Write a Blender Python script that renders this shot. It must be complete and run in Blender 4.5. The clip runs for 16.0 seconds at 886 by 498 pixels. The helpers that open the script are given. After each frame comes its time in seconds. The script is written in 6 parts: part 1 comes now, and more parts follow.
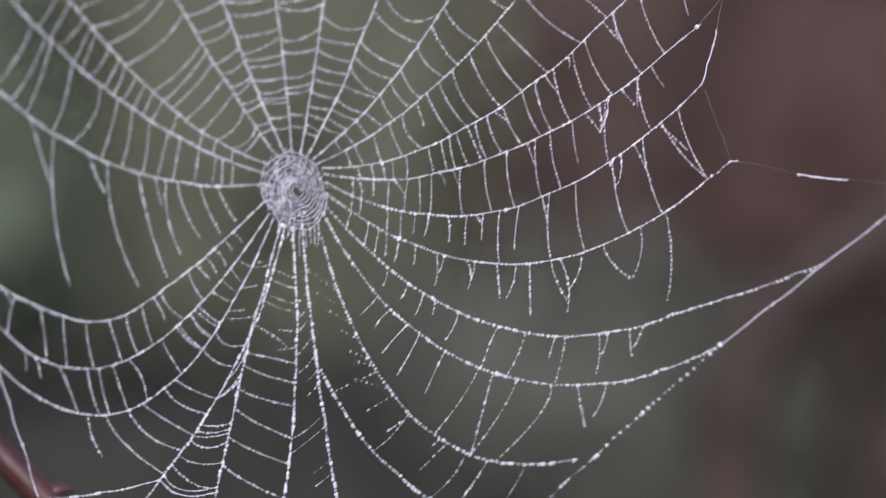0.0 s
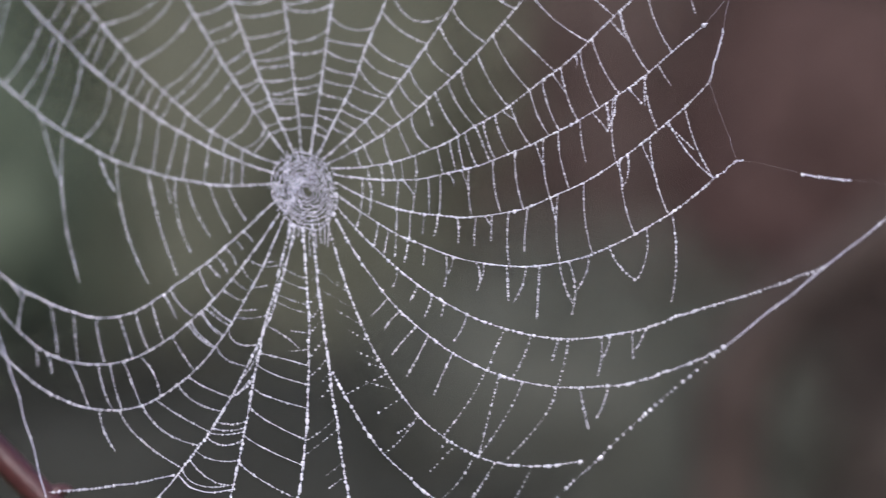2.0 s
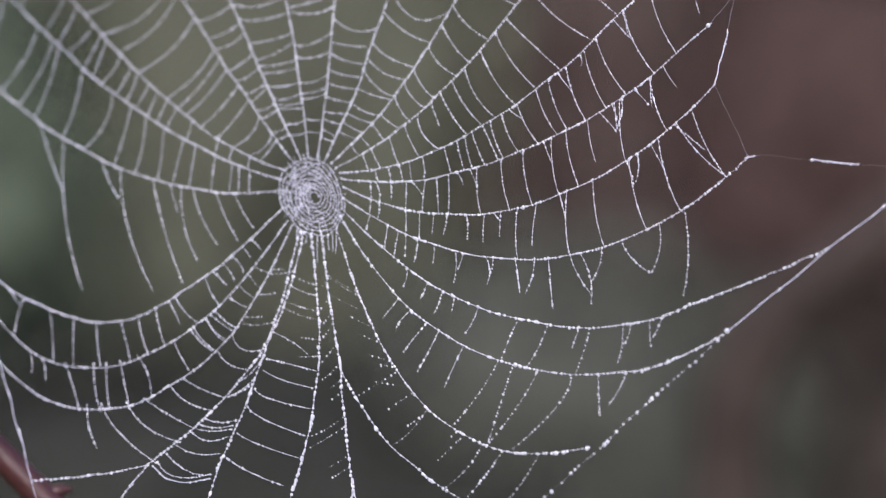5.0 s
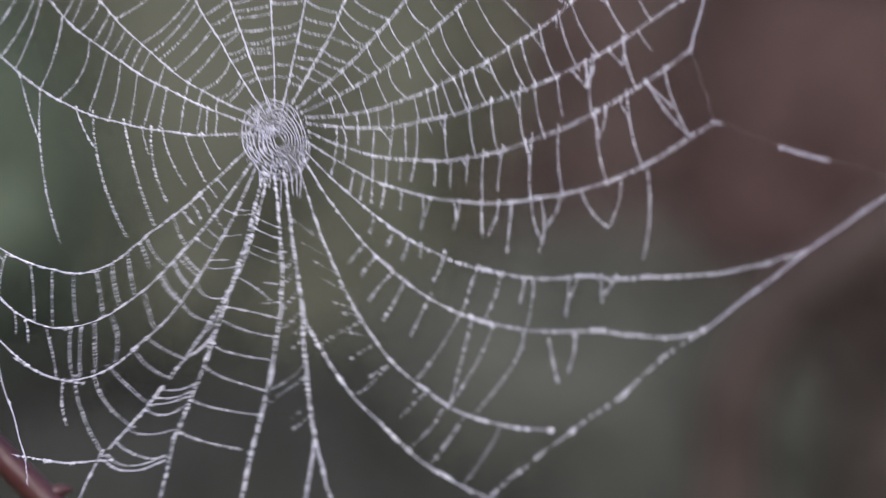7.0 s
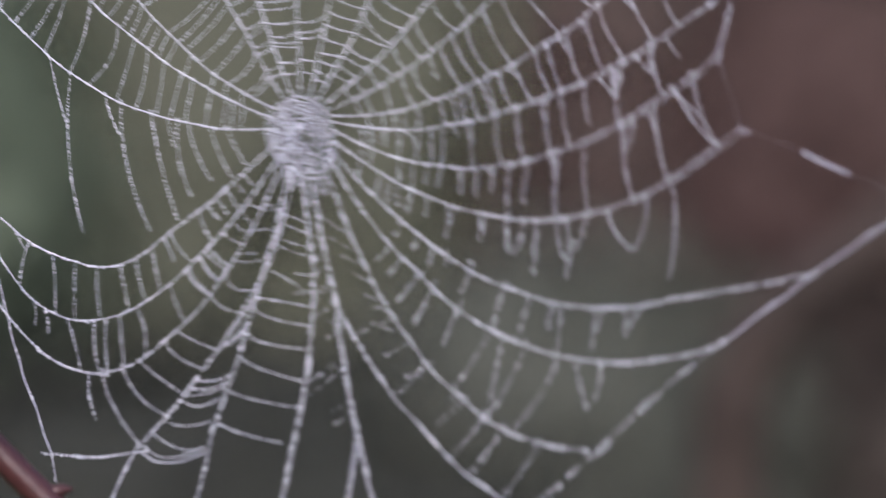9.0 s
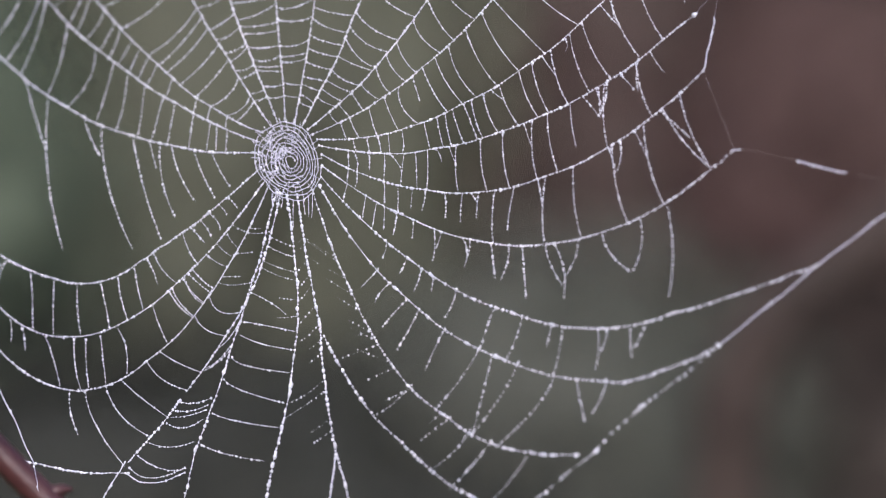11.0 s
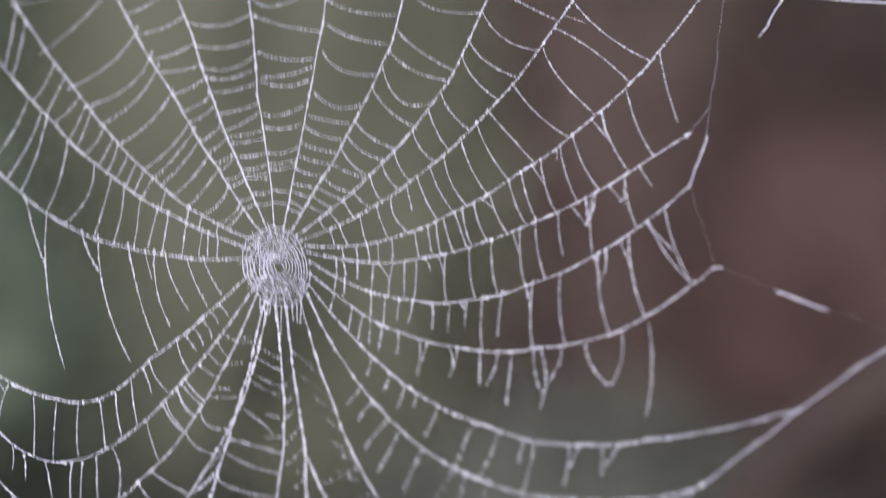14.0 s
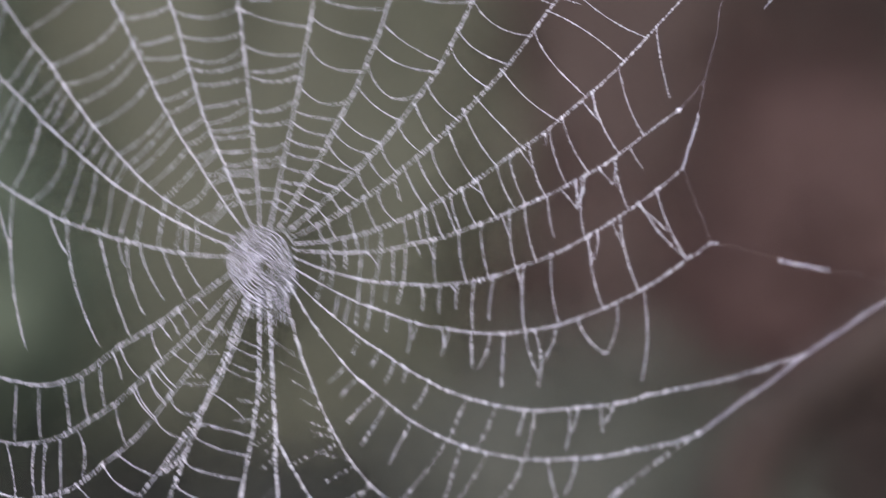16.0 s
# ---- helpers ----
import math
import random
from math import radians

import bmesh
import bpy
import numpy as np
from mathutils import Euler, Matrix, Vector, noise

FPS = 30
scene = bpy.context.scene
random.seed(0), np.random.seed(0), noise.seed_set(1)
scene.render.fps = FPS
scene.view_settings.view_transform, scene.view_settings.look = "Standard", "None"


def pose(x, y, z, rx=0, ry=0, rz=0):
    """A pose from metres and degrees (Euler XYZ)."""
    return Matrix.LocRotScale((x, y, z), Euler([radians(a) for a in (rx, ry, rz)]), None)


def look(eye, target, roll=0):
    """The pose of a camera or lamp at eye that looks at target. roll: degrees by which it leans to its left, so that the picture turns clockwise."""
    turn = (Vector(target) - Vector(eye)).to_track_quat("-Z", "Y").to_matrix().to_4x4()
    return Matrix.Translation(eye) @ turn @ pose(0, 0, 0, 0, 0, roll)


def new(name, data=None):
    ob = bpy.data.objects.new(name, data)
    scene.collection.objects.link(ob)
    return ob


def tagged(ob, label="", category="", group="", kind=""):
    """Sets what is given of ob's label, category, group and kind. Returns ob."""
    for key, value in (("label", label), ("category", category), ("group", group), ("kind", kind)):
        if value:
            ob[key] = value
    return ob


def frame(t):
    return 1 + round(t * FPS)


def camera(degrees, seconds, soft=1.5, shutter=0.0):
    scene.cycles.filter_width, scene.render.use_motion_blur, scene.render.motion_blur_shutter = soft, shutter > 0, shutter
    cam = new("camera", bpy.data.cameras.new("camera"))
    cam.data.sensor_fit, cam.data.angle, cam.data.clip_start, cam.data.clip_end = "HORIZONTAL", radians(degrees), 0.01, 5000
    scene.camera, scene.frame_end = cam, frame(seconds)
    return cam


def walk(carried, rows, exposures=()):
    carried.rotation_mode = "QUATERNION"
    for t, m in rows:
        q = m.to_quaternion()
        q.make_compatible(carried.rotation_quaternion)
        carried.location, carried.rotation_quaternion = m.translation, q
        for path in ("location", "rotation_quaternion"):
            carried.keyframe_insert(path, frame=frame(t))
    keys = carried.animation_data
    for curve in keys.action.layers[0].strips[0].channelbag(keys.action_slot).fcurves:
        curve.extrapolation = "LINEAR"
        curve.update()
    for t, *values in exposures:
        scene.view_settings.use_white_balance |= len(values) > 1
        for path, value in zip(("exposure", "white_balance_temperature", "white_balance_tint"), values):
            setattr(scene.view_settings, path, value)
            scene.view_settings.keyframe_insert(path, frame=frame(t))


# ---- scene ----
# A dew-covered orb web swaying in light wind before out-of-focus shrubs, seen through a short telephoto lens.
EYE_HEIGHT = 1.0
cam = camera(24.0, 16.0, soft=0.75, shutter=0.95)
cam.data.dof.use_dof = True
cam.data.dof.focus_distance = 0.698
cam.data.dof.aperture_fstop = 2.6


def tilted(t, up):
    """The camera on its tripod, tilted up by some degrees."""
    return t, pose(0, 0, EYE_HEIGHT, 90 + up, 0, 0)


walk(cam, [
    tilted(0, 0.00),
    tilted(12.6, 0.00),
    tilted(12.8, 0.39),
    tilted(13, 1.32),
    tilted(13.25, 2.17),
    tilted(13.5, 3.03),
    tilted(14, 4.26),
    tilted(14.3, 4.65),
    tilted(14.5, 4.80),
    tilted(15, 4.96),
    tilted(15.25, 4.34),
    tilted(15.5, 3.49),
    tilted(15.6, 3.10),
    tilted(15.8, 2.95),
    tilted(16, 2.87),
], exposures=[(0.0, 1.12, 5950, 15), (7.0, 1.13, 5950, 14), (9.7, 1.17, 5980, 15), (12.0, 1.21, 6000, 15), (14.0, 1.28, 5980, 15), (16.0, 1.17, 6050, 16)])

# ---- light: an overcast morning ----
SUN_HIGH, SUN_ROUND = radians(42), radians(185)
world = bpy.data.worlds.new("overcast_sky")
scene.world = world
world.use_nodes = True
sky = world.node_tree.nodes.new("ShaderNodeTexSky")
sky.sky_type, sky.sun_disc = "NISHITA", False
sky.sun_elevation, sky.sun_rotation = SUN_HIGH, SUN_ROUND
sky.air_density, sky.dust_density = 1.0, 4.0
background = world.node_tree.nodes["Background"]
background.inputs["Strength"].default_value = 0.10
world.node_tree.links.new(sky.outputs["Color"], background.inputs["Color"])
sun_data = bpy.data.lights.new("sun", "SUN")
sun_data.energy, sun_data.angle, sun_data.color = 1.2, radians(25), (1.0, 0.96, 0.92)
sun = new("sun", sun_data)
sun.matrix_world = look(
    (math.sin(SUN_ROUND) * math.cos(SUN_HIGH) * 9, math.cos(SUN_ROUND) * math.cos(SUN_HIGH) * 9, 1 + math.sin(SUN_HIGH) * 9), (0, 0, 1))

# ---- materials ----


def material(name, rough=0.6, spec=0.5):
    mat = bpy.data.materials.new(name)
    mat.use_nodes = True
    bsdf = mat.node_tree.nodes["Principled BSDF"]
    bsdf.inputs["Roughness"].default_value = rough
    bsdf.inputs["Specular IOR Level"].default_value = spec
    return mat, mat.node_tree, bsdf


def mottled(name, colours, scale, rough=0.7, fine=9.0, bump=0.3, spec=0.3, islands=False, size=0.01):
    """A surface whose colour wanders between some tones, at two scales, with a fine relief."""
    mat, tree, bsdf = material(name, rough, spec)
    node, link = tree.nodes.new, tree.links.new
    place = node("ShaderNodeNewGeometry")
    wide, small = node("ShaderNodeTexNoise"), node("ShaderNodeTexNoise")
    wide.inputs["Scale"].default_value, wide.inputs["Detail"].default_value = scale, 3
    small.inputs["Scale"].default_value, small.inputs["Detail"].default_value = scale * fine, 6
    link(place.outputs["Position"], wide.inputs["Vector"])
    link(place.outputs["Position"], small.inputs["Vector"])
    add = node("ShaderNodeMath")
    add.operation = "MULTIPLY_ADD"
    link(small.outputs["Fac"], add.inputs[0])
    add.inputs[1].default_value = 0.35
    link(wide.outputs["Fac"], add.inputs[2])
    value = add.outputs[0]
    if islands:
        more = node("ShaderNodeMath")
        more.operation = "MULTIPLY_ADD"
        link(place.outputs["Random Per Island"], more.inputs[0])
        more.inputs[1].default_value = 0.5
        link(value, more.inputs[2])
        shift = node("ShaderNodeMath")
        shift.operation = "SUBTRACT"
        link(more.outputs[0], shift.inputs[0])
        shift.inputs[1].default_value = 0.25
        value = shift.outputs[0]
    ramp = node("ShaderNodeValToRGB")
    while len(ramp.color_ramp.elements) < len(colours):
        ramp.color_ramp.elements.new(0.5)
    for i, (stop, colour) in enumerate(zip(ramp.color_ramp.elements, colours)):
        stop.position = 0.35 + 0.65 * i / max(1, len(colours) - 1)
        stop.color = (*colour, 1)
    link(value, ramp.inputs["Fac"])
    link(ramp.outputs["Color"], bsdf.inputs["Base Color"])
    relief = node("ShaderNodeBump")
    relief.inputs["Strength"].default_value, relief.inputs["Distance"].default_value = bump, size
    link(small.outputs["Fac"], relief.inputs["Height"])
    link(relief.outputs["Normal"], bsdf.inputs["Normal"])
    return mat


def silk_material():
    mat, tree, bsdf = material("wet_silk", 0.35, 0.6)
    noise_node, ramp = tree.nodes.new("ShaderNodeTexNoise"), tree.nodes.new("ShaderNodeValToRGB")
    coords = tree.nodes.new("ShaderNodeTexCoord")
    noise_node.inputs["Scale"].default_value = 900
    tree.links.new(coords.outputs["Object"], noise_node.inputs["Vector"])
    ramp.color_ramp.elements[0].color = (0.39, 0.38, 0.48, 1)
    ramp.color_ramp.elements[1].color = (0.64, 0.63, 0.79, 1)
    ramp.color_ramp.elements[0].position, ramp.color_ramp.elements[1].position = 0.35, 0.65
    tree.links.new(noise_node.outputs["Fac"], ramp.inputs["Fac"])
    tree.links.new(ramp.outputs["Color"], bsdf.inputs["Base Color"])
    bsdf.inputs["Subsurface Weight"].default_value = 0.0
    return mat


def dew_material():
    mat, tree, bsdf = material("dew", 0.06, 0.9)
    bsdf.inputs["Base Color"].default_value = (0.92, 0.92, 1.0, 1)
    bsdf.inputs["IOR"].default_value = 1.33
    bsdf.inputs["Transmission Weight"].default_value = 0.42
    bsdf.inputs["Coat Weight"].default_value = 0.6
    bsdf.inputs["Coat Roughness"].default_value = 0.03
    return mat


SILK, DEW = silk_material(), dew_material()
BARK_RED = mottled("red_bramble_bark", [(0.030, 0.010, 0.010), (0.054, 0.018, 0.018), (0.074, 0.030, 0.028)], 28, 0.36, 5, 0.2, 0.5, size=0.002)
BARK_DARK = mottled("dark_wet_bark", [(0.018, 0.013, 0.0105), (0.036, 0.025, 0.020), (0.056, 0.040, 0.032)], 9, 0.8, 6, 0.6)
GREEN = mottled("olive_leaves", [(0.081, 0.084, 0.060), (0.101, 0.106, 0.076), (0.123, 0.129, 0.092)], 1.2, 0.8, 8, 0.2, 0.2, islands=True)
FERN = mottled("fresh_fern_leaves", [(0.069, 0.086, 0.061), (0.086, 0.107, 0.075), (0.106, 0.131, 0.092)], 1.2, 0.8, 8, 0.2, 0.2, islands=True)
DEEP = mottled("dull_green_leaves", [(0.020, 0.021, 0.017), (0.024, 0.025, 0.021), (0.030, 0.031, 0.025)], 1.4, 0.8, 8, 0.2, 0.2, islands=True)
GREY = mottled("grey_green_leaves", [(0.056, 0.059, 0.048), (0.070, 0.074, 0.060), (0.086, 0.091, 0.073)], 1.4, 0.8, 8, 0.2, 0.2, islands=True)
RUST = mottled("dead_bracken_leaves", [(0.064, 0.040, 0.037), (0.080, 0.050, 0.045), (0.098, 0.061, 0.055)], 1.6, 0.8, 8, 0.2, 0.2, islands=True)
UMBER = mottled("brown_dead_leaves", [(0.060, 0.045, 0.039), (0.075, 0.056, 0.049), (0.092, 0.069, 0.060)], 1.6, 0.8, 8, 0.2, 0.2, islands=True)
DUSK = mottled("dark_dead_leaves", [(0.033, 0.026, 0.022), (0.041, 0.033, 0.028), (0.050, 0.040, 0.034)], 1.6, 0.8, 8, 0.2, 0.2, islands=True)
EARTH = mottled("earth_and_grass", [(0.025, 0.03, 0.015), (0.05, 0.055, 0.025), (0.09, 0.075, 0.05)], 0.8, 0.9, 20, 0.5)
FAR = mottled("far_woods", [(0.045, 0.048, 0.036), (0.06, 0.063, 0.047), (0.075, 0.075, 0.058)], 0.5, 0.9, 7, 0.3)

# ---- mesh helpers ----


def meshed(name, verts, faces, mat, smooth=True):
    mesh = bpy.data.meshes.new(name)
    mesh.from_pydata(verts, [], faces)
    mesh.polygons.foreach_set("use_smooth", [smooth] * len(mesh.polygons))
    mesh.materials.append(mat)
    return mesh


def part(name, mesh, parent, label="", kind=""):
    ob = new(name, mesh)
    ob.parent = parent
    return tagged(ob, label, kind=kind)


def bend(a, b, c, n):
    """n + 1 points of the arc that leaves a towards b and arrives at c."""
    a, b, c = (np.array(p, float) for p in (a, b, c))
    s = np.linspace(0, 1, n + 1)[:, None]
    return (1 - s) ** 2 * a + 2 * s * (1 - s) * b + s ** 2 * c


def tube(points, radii, sides=6):
    """Vertices and faces of a round rod along points, closed at both ends."""
    points = np.array(points, float)
    radii = np.broadcast_to(np.array(radii, float), (len(points),))
    ahead = np.gradient(points, axis=0)
    ahead /= np.linalg.norm(ahead, axis=1)[:, None] + 1e-12
    side = np.cross(ahead, (0.13, 1.0, 0.07))
    side /= np.linalg.norm(side, axis=1)[:, None] + 1e-12
    over = np.cross(side, ahead)
    turn = np.linspace(0, 2 * np.pi, sides, endpoint=False)
    ring = np.cos(turn)[None, :, None] * side[:, None] + np.sin(turn)[None, :, None] * over[:, None]
    verts = (points[:, None] + ring * radii[:, None, None]).reshape(-1, 3)
    faces = []
    for i in range(len(points) - 1):
        for j in range(sides):
            k = (j + 1) % sides
            faces.append((i * sides + j, i * sides + k, (i + 1) * sides + k, (i + 1) * sides + j))
    faces.append(tuple(reversed(range(sides))))
    last = (len(points) - 1) * sides
    faces.append(tuple(last + j for j in range(sides)))
    return verts, faces


def ball(level):
    bm = bmesh.new()
    bmesh.ops.create_icosphere(bm, subdivisions=level, radius=1)
    verts = np.array([v.co[:] for v in bm.verts])
    faces = [tuple(v.index for v in f.verts) for f in bm.faces]
    bm.free()
    return verts, faces


BALL = {1: ball(1), 2: ball(2)}


def joined(pieces):
    verts, faces, n = [], [], 0
    for v, f in pieces:
        verts.append(np.asarray(v))
        faces += [tuple(i + n for i in face) for face in f]
        n += len(v)
    return np.concatenate(verts), faces


def along(points, d):
    """The places at distances d along a line of points."""
    points = np.array(points, float)
    run = np.concatenate([[0], np.cumsum(np.linalg.norm(np.diff(points, axis=0), axis=1))])
    return np.stack([np.interp(d, run, points[:, i]) for i in range(3)], 1), run[-1]


# ---- ground, far woods, shrubs ----
def build_ground():
    verts, faces, n = [], [], 60
    for i in range(n + 1):
        for j in range(n + 1):
            x, y = ((i / n * 2 - 1) ** 3) * 400, ((j / n * 2 - 1) ** 3) * 400
            verts.append((x, y, 0.05 * noise.noise((x * 0.7, y * 0.7, 0))))
    for i in range(n):
        for j in range(n):
            k = i * (n + 1) + j
            faces.append((k, k + n + 1, k + n + 2, k + 1))
    tagged(new("ground", meshed("ground", verts, faces, EARTH)), "rough grassy earth under the shrubs", "ground", kind="structure")


def build_far_woods():
    """A distant wooded bank that closes the view all round the horizon."""
    verts, faces, n, m = [], [], 160, 12
    for i in range(n):
        a = i / n * 2 * math.pi
        for j in range(m + 1):
            r = 16 + 4 * noise.noise((math.cos(a) * 3, math.sin(a) * 3, j * 0.5)) - 1.5 * j / m
            z = 3.6 * j / m * (1 + 0.35 * noise.noise((math.cos(a) * 5, math.sin(a) * 5, 7)))
            verts.append((r * math.sin(a), r * math.cos(a), z))
    for i in range(n):
        for j in range(m):
            p, q = i * (m + 1) + j, ((i + 1) % n) * (m + 1) + j
            faces.append((p, q, q + 1, p + 1))
    tagged(new("backdrop", meshed("backdrop", verts, faces, FAR)), "distant dull green woods in haze", "woods", kind="structure")


def shrub(name, at, size, leaves, mat, leaf, seed, label, category):
    """A shrub on the ground: stems, a dark lumpy heart and a loose coat of single leaves."""
    rng = np.random.default_rng(seed)
    base = new(name)
    base.location = (at[0], at[1], 0)
    tagged(base, label, category)
    size = np.array(size)
    bm = bmesh.new()
    bmesh.ops.create_icosphere(bm, subdivisions=5, radius=1)
    for v in bm.verts:
        out = v.co.normalized()
        wander = 0.20 * noise.noise(out * 2.1 + Vector((seed, 0, 0))) + 0.09 * noise.noise(out * 7 + Vector((0, seed, 0))) + 0.025 * noise.noise(out * 23)
        v.co = Vector((out.x * size[0], out.y * size[1], out.z * size[2])) * (0.86 + wander) + Vector((0, 0, at[2]))
        v.co.z = max(v.co.z, 0.0)
    mesh = bpy.data.meshes.new("heart")
    bm.to_mesh(mesh)
    bm.free()
    mesh.polygons.foreach_set("use_smooth", [True] * len(mesh.polygons))
    mesh.materials.append(mat)
    part("heart", mesh, base, "dense inner foliage")
    quads, faces = [], []
    way = rng.standard_normal((leaves, 3))
    way /= np.linalg.norm(way, axis=1)[:, None]
    centre = way * size * rng.uniform(0.78, 1.12, (leaves, 1)) + (0, 0, at[2])
    for i in range(leaves):
        d, e = rng.standard_normal((2, 3))
        d /= np.linalg.norm(d)
        e = np.cross(d, e)
        e /= np.linalg.norm(e)
        long = leaf * rng.uniform(0.6, 1.3)
        wide, fold = long * 0.42, np.cross(d, e) * long * 0.12
        k = len(quads)
        quads += [centre[i] - d * long, centre[i] + e * wide + fold, centre[i] + d * long, centre[i] - e * wide + fold]
        faces += [(k, k + 1, k + 2), (k, k + 2, k + 3)]
    keep = np.array(quads)
    keep[:, 2] = np.maximum(keep[:, 2], 0.03)
    part("leaves", meshed("leaves", keep, faces, mat, False), base, "many small leaves", "stuff")
    for i in range(5):
        top = rng.uniform(-0.5, 0.5, 3) * size + (0, 0, at[2])
        line = bend((0.1 * i - 0.2, 0, -0.02), (0.12 * i - 0.25, 0, at[2] * 0.5), top, 8)
        part("stem", meshed("stem", *tube(line, np.linspace(0.02, 0.006, 9)), BARK_DARK), base)
    return base


build_ground()
build_far_woods()
shrub("green_shrub", (-0.55, 3.8, 1.35), (0.78, 0.5, 1.3), 9600, GREEN, 0.022, 1, "tall olive green leafy shrub, far out of focus", "shrub")
shrub("green_shrub", (0.06, 3.9, 1.35), (0.62, 0.4, 1.3), 8000, GREEN, 0.022, 2, "tall olive green leafy shrub, far out of focus", "shrub")
shrub("fern_clump", (-0.93, 3.36, 1.10), (0.44, 0.30, 0.44), 4000, FERN, 0.02, 9, "dull green fern clump, far out of focus", "fern")
shrub("green_shrub", (-1.06, 3.50, 1.84), (0.50, 0.25, 0.66), 6000, FERN, 0.02, 10, "tall fresh green leafy shrub, far out of focus", "shrub")
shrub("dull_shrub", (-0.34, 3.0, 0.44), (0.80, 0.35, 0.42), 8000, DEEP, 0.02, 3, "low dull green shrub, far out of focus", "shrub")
shrub("brown_shrub", (0.39, 3.7, 1.40), (0.40, 0.35, 1.3), 8000, UMBER, 0.022, 6, "tall brown dead-leaved shrub, far out of focus", "shrub")
shrub("grey_shrub", (0.18, 3.1, 0.55), (0.42, 0.3, 0.46), 5600, GREY, 0.02, 4, "low grey-green shrub, far out of focus", "shrub")
shrub("rusty_bracken", (0.80, 3.48, 1.17), (0.60, 0.22, 0.47), 7200, RUST, 0.02, 5, "red-brown clump of dead bracken, far out of focus", "bracken")
shrub("dark_shrub", (0.74, 3.2, 0.50), (0.36, 0.3, 0.40), 5600, DUSK, 0.02, 7, "low dark dead-leaved shrub, far out of focus", "shrub")
shrub("dark_shrub", (0.92, 3.66, 1.6), (0.52, 0.4, 1.2), 7200, DUSK, 0.022, 8, "tall dark dead-leaved shrub, far out of focus", "shrub")


def build_dark_branch():
    """A dark bent branch behind the web, far out of focus."""
    thing = new("bare_branch")
    thing.location = (0.246, 1.75, 0)
    tagged(thing, "dark reddish-brown bare branch bending sideways, out of focus", "branch")
    line = np.concatenate([bend((0.02, 0, -0.03), (-0.02, 0, 0.45), (-0.005, 0, 0.84), 14), bend((-0.005, 0, 0.84), (0.0, 0, 0.93), (0.075, 0.0, 0.975), 10)[1:],
                           bend((0.075, 0, 0.975), (0.14, 0.0, 1.02), (0.30, 0.05, 1.16), 10)[1:]])
    radii = np.linspace(0.039, 0.023, len(line)) * (1 + 0.08 * np.sin(np.arange(len(line)) * 1.7))
    part("limb", meshed("limb", *tube(line, radii, 12), BARK_DARK), thing)
    twig = bend((0.075, 0, 0.975), (0.12, 0.02, 0.98), (0.26, 0.03, 0.93), 8)
    part("side_shoot", meshed("side_shoot", *tube(twig, np.linspace(0.010, 0.004, 9), 8), BARK_DARK), thing)


def build_red_stem():
    """The red bramble stem to which the lower threads are tied."""
    thing = new("bramble_stem")
    thing.location = (0.0335, 0.742, 0.003)
    tagged(thing, "glossy red-brown bramble stem carrying the lower web threads", "stem")
    line = np.concatenate([bend((0.02, 0.03, -0.035), (0.06, 0.02, 0.45), (-0.02, 0.0, 0.70), 16), bend((-0.02, 0, 0.70), (-0.10, 0, 0.835), (-0.1733, 0, 0.9059), 14)[1:],
                           bend((-0.1733, 0, 0.9059), (-0.2174, 0, 0.9485), (-0.285, 0.01, 1.03), 12)[1:]])
    radii = np.linspace(0.0066, 0.0048, len(line))
    radii[[20, 27, 34]] *= 1.12
    part("cane", meshed("cane", *tube(line, radii, 14), BARK_RED), thing)
    bud = bend((-0.1745, 0, 0.9085), (-0.1705, 0.0015, 0.9118), (-0.1655, 0.002, 0.9112), 6)
    part("bud", meshed("bud", *tube(bud, (0.0024, 0.0027, 0.0027, 0.0024, 0.0019, 0.0012, 0.0003), 10), BARK_RED), thing)
    for i, d in enumerate((0.30, 0.52, 0.66, 0.80, 1.0, 1.08)):
        foot, _ = along(line, [d])
        out = Vector((0.7 if i % 2 else -0.7, -0.2, 0.35)).normalized() * 0.009
        spine = bend(foot[0], foot[0] + np.array(out) * 0.5, foot[0] + np.array(out) - (0, 0, 0.003), 4)
        part("prickle", meshed("prickle", *tube(spine, (0.0016, 0.0011, 0.0008, 0.0005, 0.0001), 6), BARK_RED), thing)


build_dark_branch()
build_red_stem()

# ---- the web ----
# Places on the web are in millimetres from the middle of its hub: to the right and up. The sheet leans, its right side and its foot towards the viewer.
LEAN, TIP = 0.22, 0.2
HUB = Vector((-0.0514, 0.718, EYE_HEIGHT + 0.0206))
web = new("spider_web")
web.location = HUB
tagged(web, "pale silk orb web beaded with dew, sagging and swaying", "spider web")
PIECES = []
RADIALS = {}
dice = random.Random(4)


def sheet(p):
    """Millimetres on the web to metres in its space."""
    p = np.atleast_2d(np.array(p, float)) * 0.001
    return np.stack([p[:, 0], TIP * p[:, 1] - LEAN * p[:, 0], p[:, 1]], 1)


